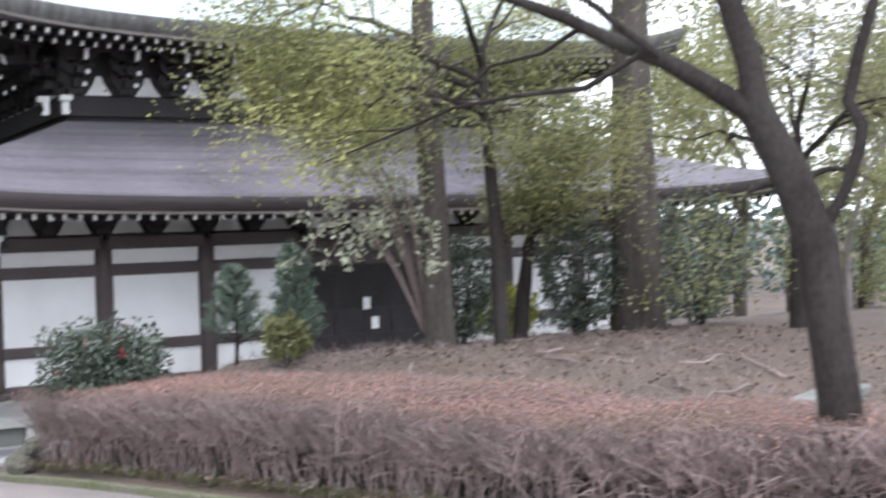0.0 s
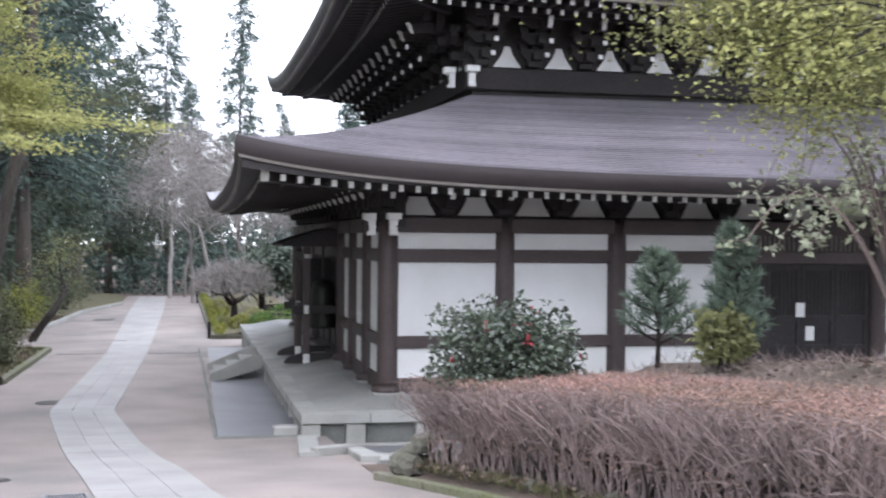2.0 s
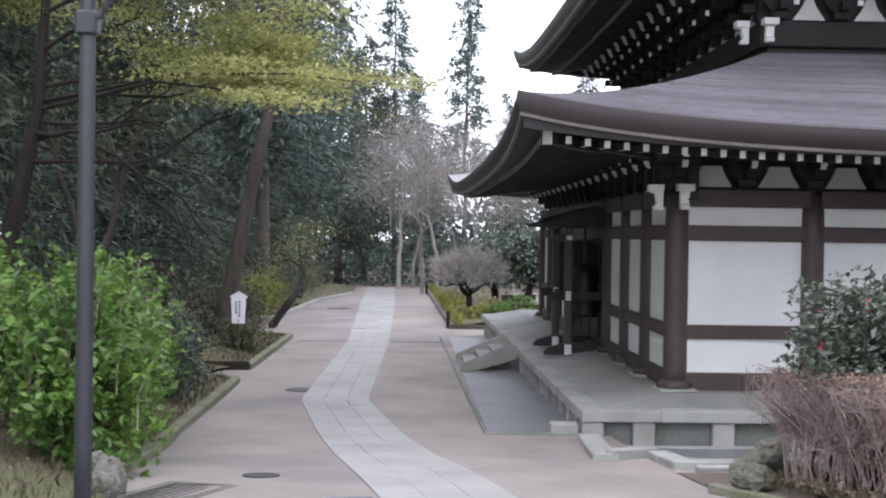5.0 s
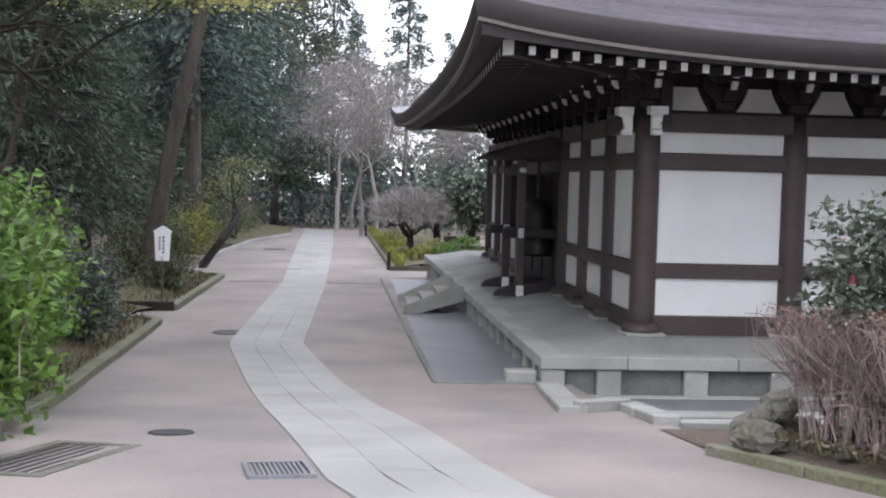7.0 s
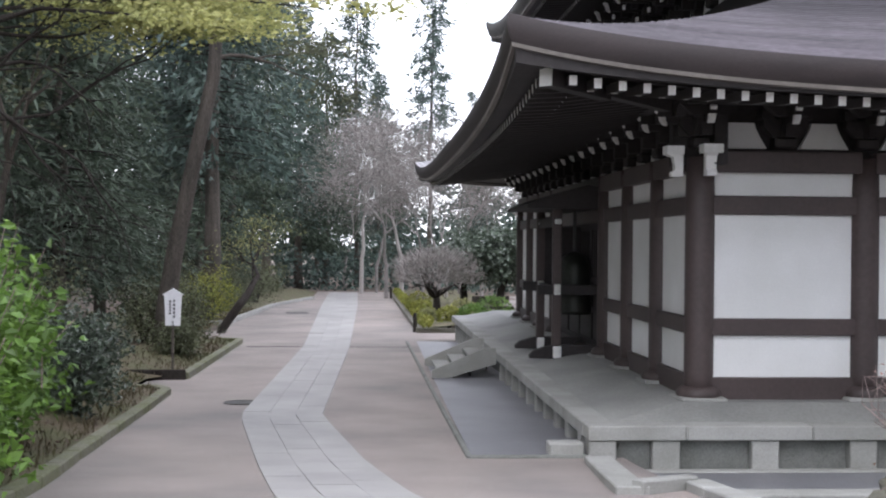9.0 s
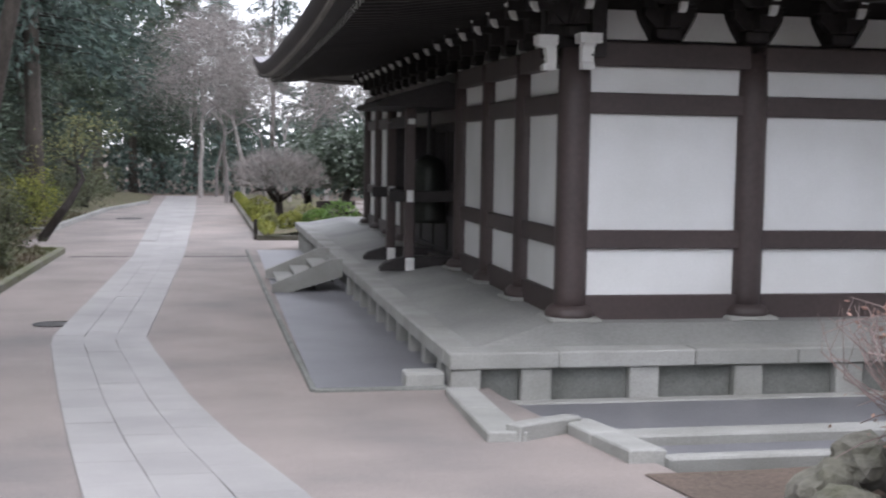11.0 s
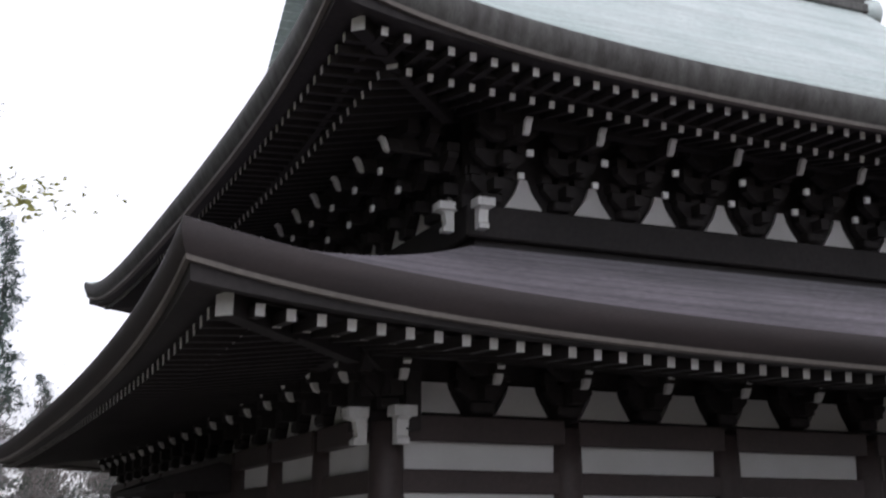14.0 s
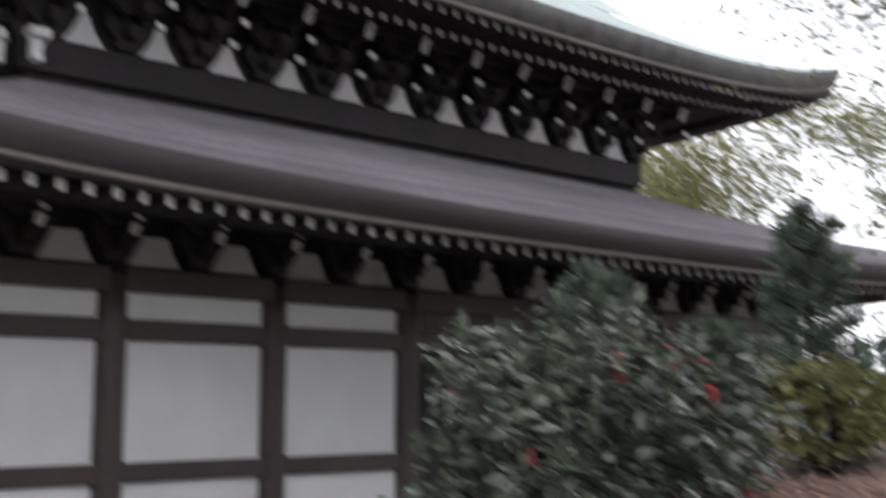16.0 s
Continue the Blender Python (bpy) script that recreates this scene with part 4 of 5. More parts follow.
# camellia by the hedge's end
cam_bush = shrub("camellia_bush", on(-.1, -7.68, -.05), (.74, .72, .84), 21, CAMELLIA, "dark glossy camellia bush with a few red flowers", 10500, .045, .4, 14, skirt=(.86, .36))
sp = shell(np.random.default_rng(8), 26, (0, 0, .84), (.72, .70, .82), .92, .2, 3)
sp = sp[sp[:, 2] > .9]
part("blossom", leaves(np.concatenate([sp + np.random.default_rng(k).normal(size=sp.shape) * .025 for k in range(5)]), .035, 9, .8), PETAL, cam_bush, "dull red flowers")

slab_t = thing("stone_bench", "flat pale stone slab lying among the dry leaves", "bench", on(5.35, -13.45, .16), turn=24)
part("slab", Mesh().box((-.55, -.2, -.05), (.75, .2, .06), bevel=.02), INFILL, slab_t)
for x in (-.4, .5):
    part("support", Mesh().box((x - .1, -.2, -.4), (x + .1, .2, -.052), bevel=.02), ROCK, slab_t)
rg = np.random.default_rng(77)
for i in range(16):
    y = rg.uniform(-18, -8.5)
    x = curb_x(y) + rg.uniform(2.0, 6)
    w, ln = rg.uniform(0, 6.28), rg.uniform(.5, 1.5)
    pts, d = [], Vector((math.cos(w), math.sin(w), 0))
    for k in range(5):
        p = d * ln * (k / 4 - .5) + Vector((*rg.normal(size=2) * .06, 0))
        pts.append((p.x, p.y, gz(x + p.x, y + p.y) - gz(x, y) + .03 + .05 * rg.uniform()))
    solid("fallen_branch", Mesh().tube(pts, [.02, .018, .014, .01, .005], 6), TWIG, "dry fallen branch on the leaf-covered bank", "branch", group="fallen branches", at=on(x, y), smooth=True)

# young pines and a fresh green shrub behind the hedge
def pine(at, h, seed, wide=.36):
    rg = np.random.default_rng(seed)
    t = thing("young_pine", "young blue-green pine with upright shoots", "tree", at, "young pines")
    m = Mesh()
    m.tube([(0, 0, -.3), (.02, 0, h * .5), (0, .02, h)], [.035, .022, .008], 6)
    sp, wy = [], []
    for i in range(26):
        s = .18 + .8 * i / 26
        w = i * 2.4
        ln = (1 - s) * h * wide + .1
        o = Vector((0, 0, h * s))
        e = o + Vector((math.cos(w) * ln, math.sin(w) * ln, ln * .55))
        m.tube([o, o.lerp(e, .6) - Vector((0, 0, .03)), e], [.014, .01, .004], 4, cap=False)
        for k in range(150):
            u = rg.uniform(.25, 1.0)
            sp.append(o.lerp(e, u))
            wy.append((e - o).normalized() * .6 + Vector(rg.normal(size=3)) * .5 + Vector((0, 0, .3)))
    for k in range(260):
        sp.append(Vector((0, 0, h * rg.uniform(.45, 1))))
        wy.append(Vector(rg.normal(size=3)) * .6 + Vector((0, 0, .6)))
    part("trunk", m, BARK_D, t)
    part("crown", needles(np.array(sp), np.array(wy), .13, seed, .05), PINE, t)


pine(on(2.2, -5.75), 1.3, 31)
pine(on(2.52, -7.1), 1.45, 32, .22)
pine(on(2.9, -6.2), .9, 33)
shrub("fresh_shrub", on(2.3, -7.3), (.3, .32, .3), 34, OLIVE, "small fresh green shrub behind the hedge", 700, .06)
shrub("fresh_shrub", on(6.6, -5.8), (.6, .5, .4), 35, YELLOWISH, "low yellow-green shrub near the wall", 900, .07)

# arching shrub with pale leaves
t = thing("arching_shrub", "arching shrub with sparse pale leaves on long bare stems", "shrub", on(4.1, -7.9))
rg = np.random.default_rng(41)
m, sp = Mesh(), []
for i in range(15):
    w, ln, hh = rg.uniform(1.9, 4.6), rg.uniform(.9, 2.3), rg.uniform(1.3, 2.3)
    pts = [Vector((math.cos(w) * ln * s, math.sin(w) * ln * s * .5, hh * math.sin(min(1, s * 1.15) * 2.35) * 1.15)) for s in np.linspace(0, 1, 9)]
    m.tube(pts, [.022 * (1 - .85 * k / 8) for k in range(9)], 5, cap=False)
    for k in range(60):
        u = rg.uniform(.3, 1) * 8
        sp.append(pts[int(min(7, u))].lerp(pts[int(min(7, u)) + 1], u - int(min(7, u))) + Vector(rg.normal(size=3)) * .06)
part("stem_mass", m, TWIG, t, kind="stuff")
part("crown", leaves(np.array(sp), .06, 42, .5), PALELEAF, t)

# garden trees beside the hall
def layered_tree(name, at, trunk, arms, seed, leaf, bark, label, per_tip, size, cloud=(.42, .42, .14), depth=3, limb_r=.05, low=-9.0, sprays=()):
    """A trunk given by points and radii, arms (start, way, length) that fork, and flat layers of leaves."""
    rg = np.random.default_rng(seed)
    t = thing(name, label, "tree", at)
    m, tips = Mesh(), []
    m.tube([p for p, r in trunk], [r for p, r in trunk], 11, cap=False)
    for p, d, ln in arms:
        limb(m, rg, p, d, ln, limb_r, depth, tips, .55, -.02, 6, .15, (2, 3), .64)
    sp = np.concatenate([rg.normal(size=(per_tip, 3)) * np.array(cloud) + np.array(p) for p, d in tips])
    sp = sp[sp[:, 2] > low]
    for line in sprays:
        m.tube(line, [.03, .022, .012, .005][:len(line)], 6, cap=False)
        for k in range(3):
            p = Vector(line[-2]).lerp(Vector(line[-1]), .25 + .4 * k) + Vector((*rg.normal(size=2) * .22, 0))
            sp = np.concatenate([sp, rg.normal(size=(per_tip, 3)) * np.array(cloud) * .75 + np.array(p)])
    part("trunk", m, bark, t, smooth=True)
    part("crown", leaves(sp, size, seed, .35), leaf, t)
    return t


layered_tree("garden_tree", on(4.05, -8.2), [((0, 0, -.5), .25), ((0, 0, .4), .2), ((-.05, 0, 2), .18), ((-.1, .05, 4), .15), ((-.1, 0, 6), .12), ((0, .1, 9), .07)],
             [((-.1, .05, 3.1), (-1, -.5, .15), .9), ((-.1, .05, 3.5), (-1, .1, .2), 1.1), ((-.1, 0, 3.7), (.6, .5, .2), 1.4), ((-.1, 0, 3.9), (-.9, -.5, .3), 1.3),
              ((-.1, 0, 3.1), (.8, -.3, .1), 1.3), ((-.1, 0, 4.6), (-1, -.1, .3), 1.5), ((-.1, 0, 3.3), (.9, .4, .2), 1.5), ((-.1, 0, 4.8), (.3, -.8, .3), 1.4), ((-.1, 0, 3.2), (.2, -1, .1), 1.2)],
             51, OLIVE, BARK, "straight grey-barked tree with layered olive spring leaves", 130, .04)
layered_tree("garden_maple", on(4.5, -9.0), [((0, 0, -.5), .11), ((-.05, 0, 1.4), .09), ((-.15, 0, 2.6), .075), ((-.2, 0, 3.6), .05)],
             [((-.15, 0, 2.9), (-1, .1, .42), 1.2), ((-.15, 0, 3.1), (-1, -.15, .5), 1.3), ((-.2, 0, 3.3), (-1, .35, .5), 1.2), ((-.2, 0, 3.5), (-.7, -.6, .6), 1.2), ((-.2, 0, 3.5), (.6, .2, .7), 1.2)],
             72, MAPLE, BARK_D, "yellow-green maple reaching out above the hedge", 75, .034, (.32, .32, .08))
conifer("garden_cedar", on(7.3, -8.2), 17, 2.4, 52, CONIFER, "old cedar with a thick reddish trunk", .42, .8, trunk_r=.36)
broadleaf("garden_tree", on(5.7, -7.6), 3.4, .8, 53, OLIVE, BARK_D, "small crooked tree with olive leaves", .05, 90, 4, .11, (.1, 0, 1), .4, .6, .4)
shrub("garden_camellia", on(4.75, -7.5), (.55, .5, .75), 54, GLOSSY, "dark evergreen shrub by the tree", 3200, .05)
shrub("garden_camellia", on(6.5, -7.9), (.6, .6, .85), 55, GLOSSY, "dark evergreen shrub with grey-green leaves", 3200, .05)
shrub("garden_camellia", on(8.6, -8.0), (.9, .8, 1.0), 56, GLOSSY, "dark evergreen shrub below the cedar", 3200, .055)
shrub("garden_camellia", on(13.6, -6.6), (1.3, 1.2, 1.5), 57, OLIVE, "olive-leaved shrub at the garden's edge", 4200, .06)
# dark maple leaning over the hedge
t = thing("leaning_maple", "dark-barked maple with forked bare limbs and yellow-green leaves", "tree", on(2.18, -16.45))
m, tips = Mesh(), []
rg = np.random.default_rng(61)
maple_base = gz(2.18, -16.45)


def side(x, z, d=0.0):
    """A point of the maple: x across the bed, world height z, d into the bed."""
    return Vector((x * .667 + d * .745, -x * .745 + d * .667, z - maple_base))


m.tube([side(.06, .5), side(.03, 1.25), side(-.01, 1.85), side(-.08, 2.42), side(-.12, 2.81), side(-.27, 3.24), side(-.47, 3.65)], [.18, .145, .135, .13, .135, .13, .115], 12, cap=False)
m.tube([side(-.45, 3.62), side(-.71, 3.8), side(-1.03, 4.01), side(-1.39, 4.18, .1), side(-1.73, 4.37, .15), side(-2.3, 4.62, .2)], [.085, .072, .062, .052, .045, .03], 9, cap=False)
m.tube([side(-.46, 3.6), side(-.51, 3.97), side(-.63, 4.38), side(-.68, 4.8), side(-.6, 5.6)], [.1, .09, .085, .075, .05], 9, cap=False)
m.tube([side(-.1, 2.86), side(.05, 3.13), side(.14, 3.4), side(.16, 3.54), side(.08, 3.69), side(.15, 4.0), side(.24, 4.3), side(.35, 4.9)], [.045, .042, .045, .05, .045, .042, .038, .02], 8, cap=False)
m.tube([side(-1.0, 3.99), side(-1.28, 4.21, -.1), side(-1.5, 4.41, -.2), side(-2, 4.7, -.3)], [.035, .03, .025, .015], 7, cap=False)
m.tube([side(-1.2, 4.07), side(-1.59, 3.88, .1), side(-2.09, 3.87, .2), side(-2.58, 3.82, .3), side(-3.17, 3.63, .4), side(-3.7, 3.48, .5)], [.022, .02, .017, .014, .011, .006], 6, cap=False)
m.tube([side(-1.6, 4.3, .12), side(-1.9, 4.15, .2), side(-2.3, 4.1, .3), side(-2.6, 3.85, .35)], [.018, .014, .012, .008], 6, cap=False)
for p, w, ln, r in ((side(-2.0, 4.5, .2), (-.8, .6, .1), .8, .02), (side(-2.3, 4.62, .2), (-.6, .8, .3), .9, .02), (side(-.68, 4.8), (-.5, .2, .8), .9, .035), (side(-.6, 5.5), (.4, -.3, .8), .9, .03), (side(.35, 4.9), (.5, -.3, .8), .8, .02), (side(-2.0, 4.7, -.3), (-.6, .4, .4), .8, .018), (side(-3.0, 3.7, .4), (-.6, .8, -.1), .6, .01), (side(-2.2, 3.86, .25), (-.3, .9, .15), .6, .01)):
    limb(m, rg, p, w, ln, r, 3, tips, .55, .03, 6, .18)
part("trunk", m, BARK_D, t, smooth=True)
sp = np.concatenate([rg.normal(size=(26, 3)) * np.array([.24, .24, .08]) + np.array(p) for p, d in tips if p.z + maple_base > 4.4 or p.x < -1.2])
part("crown", leaves(sp, .026, 62, .35), MAPLE, t)
layered_tree("garden_maple", on(8.6, -10.0), [((0, 0, -.5), .13), ((.05, 0, 1.2), .11), ((.1, 0, 2.2), .09)],
             [((.1, 0, 1.9), (-1, -.1, .35), 1.3), ((.1, 0, 2.0), (.9, .2, .4), 1.3), ((.1, 0, 2.2), (-.3, .8, .5), 1.3), ((.1, 0, 2.2), (.2, -.8, .6), 1.2), ((.1, 0, 2.2), (-.5, -.4, .9), 1.5), ((.1, 0, 2.2), (.5, .3, 1), 1.5)],
             73, OLIVE, BARK_D, "olive-green maple over the garden", 60, .042)

broadleaf("garden_tree", on(9.6, -11.6), 6.5, .8, 75, OLIVE, BARK, "tall thin tree with hazy olive leaves", .045, 30, 5, .12, (0, 0, 1), .5, .6, .35)
# ---- wooded side of the lane ----
# overhanging maple near the lamp
layered_tree("lane_maple", on(-9.3, -.4), [((0, 0, -.5), .18), ((.1, 0, 1.4), .14), ((.35, .1, 2.7), .12), ((.6, .1, 3.9), .09), ((.7, .2, 6.2), .04)],
             [((.42, .1, 3.2), (1, -.3, .14), 1.75), ((.5, .1, 3.5), (1, .02, .1), 1.85), ((.5, .1, 3.6), (.8, -.7, .2), 1.6), ((.55, .1, 3.75), (1, -.25, .22), 1.6), ((.55, .1, 3.9), (1, .2, .2), 1.75), ((.6, .1, 4.2), (1, -.05, .3), 1.8), ((.6, .1, 4.5), (.9, .4, .4), 1.6), ((.65, .1, 4.7), (1, -.4, .4), 1.6),
              ((.65, .1, 5.2), (1, .1, .35), 1.7), ((.65, .1, 5.6), (.9, -.3, .4), 1.5), ((.6, .1, 4.6), (-.4, .8, .5), 1.3)],
             81, MAPLE, BARK_D, "yellow-green maple spreading flat layers over the lane", 210, .042, (.36, .36, .055), 3, .035, 4.15,
             (((.6, .1, 3.9), (2.4, -1.2, 4.15), (3.6, -2.0, 3.95), (4.4, -2.5, 3.75)), ((.6, .1, 4.0), (2.6, -.8, 4.3), (4.0, -1.4, 4.25), (5.2, -1.6, 4.12))))

rg = np.random.default_rng(91)
for i, (x, y, r) in enumerate(((-6.65, -5.9, (.6, .65, .72)), (-6.95, -4.2, (.75, .85, .95)), (-7.4, -2.6, (.75, .8, .9)), (-7.6, -1.2, (.7, .7, .75)), (-8.6, -3.6, (1.0, 1.0, 1.0)), (-8.2, -6.2, (.9, .9, .9)))):
    lane_shrub = shrub("lane_shrub", on(x, y, -.1), r, 92 + i, BRIGHT, "bright fresh green leafy shrub on the bank", 3400, .066, .25, 11, lump=.6, group="bank shrubs")
    m, sp = Mesh(), []
    for k in range(34):
        w, c = rg.uniform(0, 2 * math.pi), rg.uniform(.15, 1)
        a = Vector((math.cos(w) * r[0] * c, math.sin(w) * r[1] * c, r[2] * (1 + .75 * math.sqrt(1 - c * c))))
        b = a + Vector((math.cos(w) * .25 * c, math.sin(w) * .25 * c, rg.uniform(.2, .55)))
        m.tube([a - Vector((0, 0, .3)), a, b], [.008, .006, .003], 4, cap=False)
        sp += [a.lerp(b, rg.uniform(-.2, 1)) + Vector(rg.normal(size=3)) * .05 for _ in range(20)]
    part("shoot_mass", m, TWIG, lane_shrub, kind="stuff")
    part("shoot_foliage", leaves(np.array(sp), .07, 96 + i, .6), BRIGHT, lane_shrub, kind="stuff")
for i, (x, y, r, lf) in enumerate(((-7.35, 1.6, (.55, .5, .55), GLOSSY), (-7.6, 3.4, (.6, .6, .6), GLOSSY), (-8.2, 5.2, (.7, .7, .6), GLOSSY), (-7.5, 11, (.5, .6, .4), DULL), (-8.4, 13, (.8, .8, .7), DULL), (-8.2, 17, (.8, 1, .8), DULL), (-8.6, 25, (.9, 1.2, .9), YELLOWISH), (-8.8, 31, (1, 1.5, 1.0), DULL), (-10, 9, (1.2, 1.2, 1.0), DULL), (-9.4, 21.5, (1, 1, 1.2), DULL), (-8.4, 39, (1, 1.6, 1), DULL), (-11, 4, (1.3, 1.3, 1.1), GLOSSY), (-11.5, -2, (1.4, 1.4, 1.2), GLOSSY))):
    shrub("bank_shrub", on(x, y, -.1), r, 110 + i, lf, "loose shrub among dry stems on the wooded bank", 2600, .05, .3, 10, lump=.5, group="bank shrubs")
broadleaf("leaning_plum", on(-7.75, 20.5), 3.6, .7, 131, OLIVE, BARK_D, "small leaning tree with a bowed dark trunk", .05, 16, 4, .12, (.55, .1, .8), .3, .6, .55)
layered_tree("bank_tree", on(-8.0, 12.4), [((0, 0, -.5), .26), ((.08, 0, .8), .2), ((.25, 0, 1.9), .18), ((.62, -.1, 3.7), .16), ((1.05, -.2, 5.6), .14), ((1.3, -.3, 8.8), .09)],
             [((1.1, -.2, 6.0), (.6, .5, .5), 1.4), ((1.2, -.2, 7.2), (-.6, -.4, .5), 1.5), ((1.3, -.3, 8.6), (.2, .2, 1), 1.6)],
             132, DULL, BARK, "tall leaning grey-barked tree beside the lane", 60, .06)
layered_tree("forked_tree", on(-8.6, 1.2), [((0, 0, -.5), .14), ((.05, 0, .9), .11), ((.22, 0, 1.75), .1)],
             [((.22, 0, 1.7), (-.35, 0, 1), 1.5), ((.22, 0, 1.75), (.75, 0, .9), 1.3)], 134, DULL, BARK, "small pale-barked tree with a forked trunk", 20, .05, (.3, .3, .2), 2, .075)
broadleaf("bank_tree", on(-10.6, 6.0), 4.6, .35, 133, DULL, BARK, "slender bare-limbed tree on the bank", .06, 8, 4, .12, (.2, 0, 1), .5, .6, .55)
cedar = conifer("bank_cedar", on(-9.0, 29), 24, 4.2, 141, CONIFER_B, "tall dense blue-green cedar", .22, 1.2, trunk_r=.3)
cedar2 = conifer("bank_cedar", on(-12.5, 12), 20, 3.4, 142, CONIFER, "tall dark cedar shading the bank", .14, 1.0, trunk_r=.3)
fir = conifer("bank_fir", on(-10.8, 2.5), 10, 2.4, 144, CONIFER, "dark fir with low drooping boughs", .13, 1.5, trunk_r=.17, blade=(.29, .08), more=1.6)
for x, y, k in ((-11.8, 8.5, 80), (-10.4, 13.5, 190), (-12.4, 17.5, 300), (-11.2, 21.5, 40), (-12.6, -4.5, 130), (-10.0, 33, 220)):
    copy_thing(fir, Matrix.Translation(on(x, y, -.2)) @ Matrix.Rotation(radians(k), 4, "Z"))
slim = conifer("tall_cedar", (-4.3, 75, -1.3), 25, 2.2, 143, CONIFER_B, "tall slim open-crowned cedar beyond the lane", .28, .55, trunk_r=.2)
copy_thing(slim, pose(1.0, 75, -1.3, 0, 0, 110))
for i, (x, y, s, k) in enumerate(((-11.5, 36, 0, 30), (-13.5, 20, 1, 70), (-15.5, 27, 0, 150), (-10.2, 46, 1, 200), (-14.5, 7, 0, 250), (-15, -3, 1, 20), (-12.2, 2, 1, 320), (-17, 14, 1, 260), (-9.5, 58, 0, 90), (-13, 52, 1, 33), (-8, 66, 1, 140), (-17.5, 38, 0, 270), (-20, 22, 1, 10), (-20, 5, 0, 80), (-19, -10, 1, 120), (-12, 68, 0, 180), (-14, -12, 0, 300), (-6.5, 74, 1, 55))):
    c = copy_thing((cedar, cedar2)[s], Matrix.Translation(on(x, y, -.2)) @ Matrix.Rotation(radians(k), 4, "Z") @ Matrix.Diagonal((.9 + .02 * (i % 6), .9 + .02 * (i % 5), .8 + .04 * (i % 7), 1)))
for i, (x, y, sc) in enumerate(((-7.5, 84, .55), (-1.5, 82, .5), (4.5, 80, .6), (9, 74, .6), (14, 70, .7), (20, 66, .7), (-2.5, 92, .75), (6.5, 92, .7), (12, 88, .8), (24, 50, .7), (27, 38, .7), (31, 26, .6))):
    copy_thing((cedar, cedar2, slim)[i % 3], Matrix.Translation((x, y, -1.3 if y > 30 else ground_z(x, y) - .2)) @ Matrix.Rotation(i * 1.3, 4, "Z") @ Matrix.Diagonal((sc * 1.2, sc * 1.2, sc, 1)))

hazy = broadleaf("hazy_tree", on(24, 2), 8.5, .8, 176, OLIVE, BARK, "pale olive tree in young leaf beyond the hall", .09, 55, 5, .18, (0, 0, 1), .6, .6, .5)
for x, y, k, sc in ((29, 16, 70, 1.5), (25, 9.5, 160, 1.25), (22, 5, 250, 1.1), (20, 1, 20, .95), (18, -4, 300, .8), (16, -13, 20, .7)):
    copy_thing(hazy, Matrix.Translation(on(x, y, -.2)) @ Matrix.Rotation(radians(k), 4, "Z") @ Matrix.Diagonal((sc, sc, sc, 1)))

# far woods behind everything
def far_woods(name, boxes, n, size, seed, material, label):
    rg = np.random.default_rng(seed)
    out = []
    for x0, x1, y0, y1, h in boxes:
        q = rg.uniform(size=(n * 2, 3)) * np.array([x1 - x0, y1 - y0, 1]) + np.array([x0, y0, 0])
        q[:, 2] = q[:, 2] ** 1.1 * h * np.array([.72 + .5 * noise.noise(Vector((p[0] * .22, p[1] * .22, seed))) for p in q.tolist()])
        keep = np.array([noise.noise(Vector((p[0] * .35, p[1] * .35, p[2] * .4 + seed))) > -.18 for p in q.tolist()])
        out.append((q[keep] - np.array([0, 0, 1.5]))[:n])
    ob = part(name, leaves(np.concatenate(out), size, seed, 1.0, 1.4), material)
    return tagged(ob, label, "woods", "", "stuff")


far_woods("far_woods", [(-34, -21, -30, 40, 13), (-30, -12, 60, 100, 14)], 14000, .36, 401, CONIFER, "dark evergreen woods behind the bank")
far_woods("far_woods", [(-12, 34, 96, 112, 11), (34, 50, -20, 96, 9)], 12000, .42, 402, CONIFER_B, "blue-green woods far down the lane")
far_woods("far_woods", [(-34, 2, 63, 72, 4.5), (2, 30, 58, 70, 5.5)], 6500, .26, 404, CONIFER_B, "blue-green low woods closing the lane")
far_woods("undergrowth", [(-18, -8.6, -8, 58, 2.0), (-11, -8.2, 20, 60, 2.6)], 11000, .09, 403, DULL, "dull green undergrowth between the trunks")

# bare grey and pinkish trees down the lane
bare = broadleaf("bare_tree", (-.6, 52, -1.0), 9, .75, 151, BARETWIG, BARETWIG, "bare grey-branched tree beyond the islet", .045, 20, 6, .085, (0, 0, 1), .7, .5, .35, (2, 3), .12, wander=.11)
for x, y, k, sc in ((2.2, 48, 70, 1.0), (-3.0, 60, 150, 1.1), (4.8, 44, 200, .9), (.8, 60, 290, 1.2), (5.5, 56, 20, 1.2), (-5, 66, 110, 1.1), (.2, 45, 240, .95), (-1.6, 56, 330, 1.35), (-2.6, 50, 15, 1.2), (1.4, 52, 95, 1.3), (-3.9, 58, 205, 1.4), (13, -7, 40, .8), (17, -12, 180, .85), (20, -5, 260, .9), (12, -14, 310, .75)):
    copy_thing(bare, Matrix.Translation((x, y, (lane_z(y) if y > 0 else ground_z(x, y)) - .1)) @ Matrix.Rotation(radians(k), 4, "Z") @ Matrix.Diagonal((sc, sc, sc, 1)))
ever = broadleaf("evergreen_tree", (2.6, 33, -.8), 6.4, .75, 152, GLOSSY, BARK_D, "dense dark evergreen tree behind the hall", .11, 190, 4, .16, (0, 0, 1), .7, .7, .22)
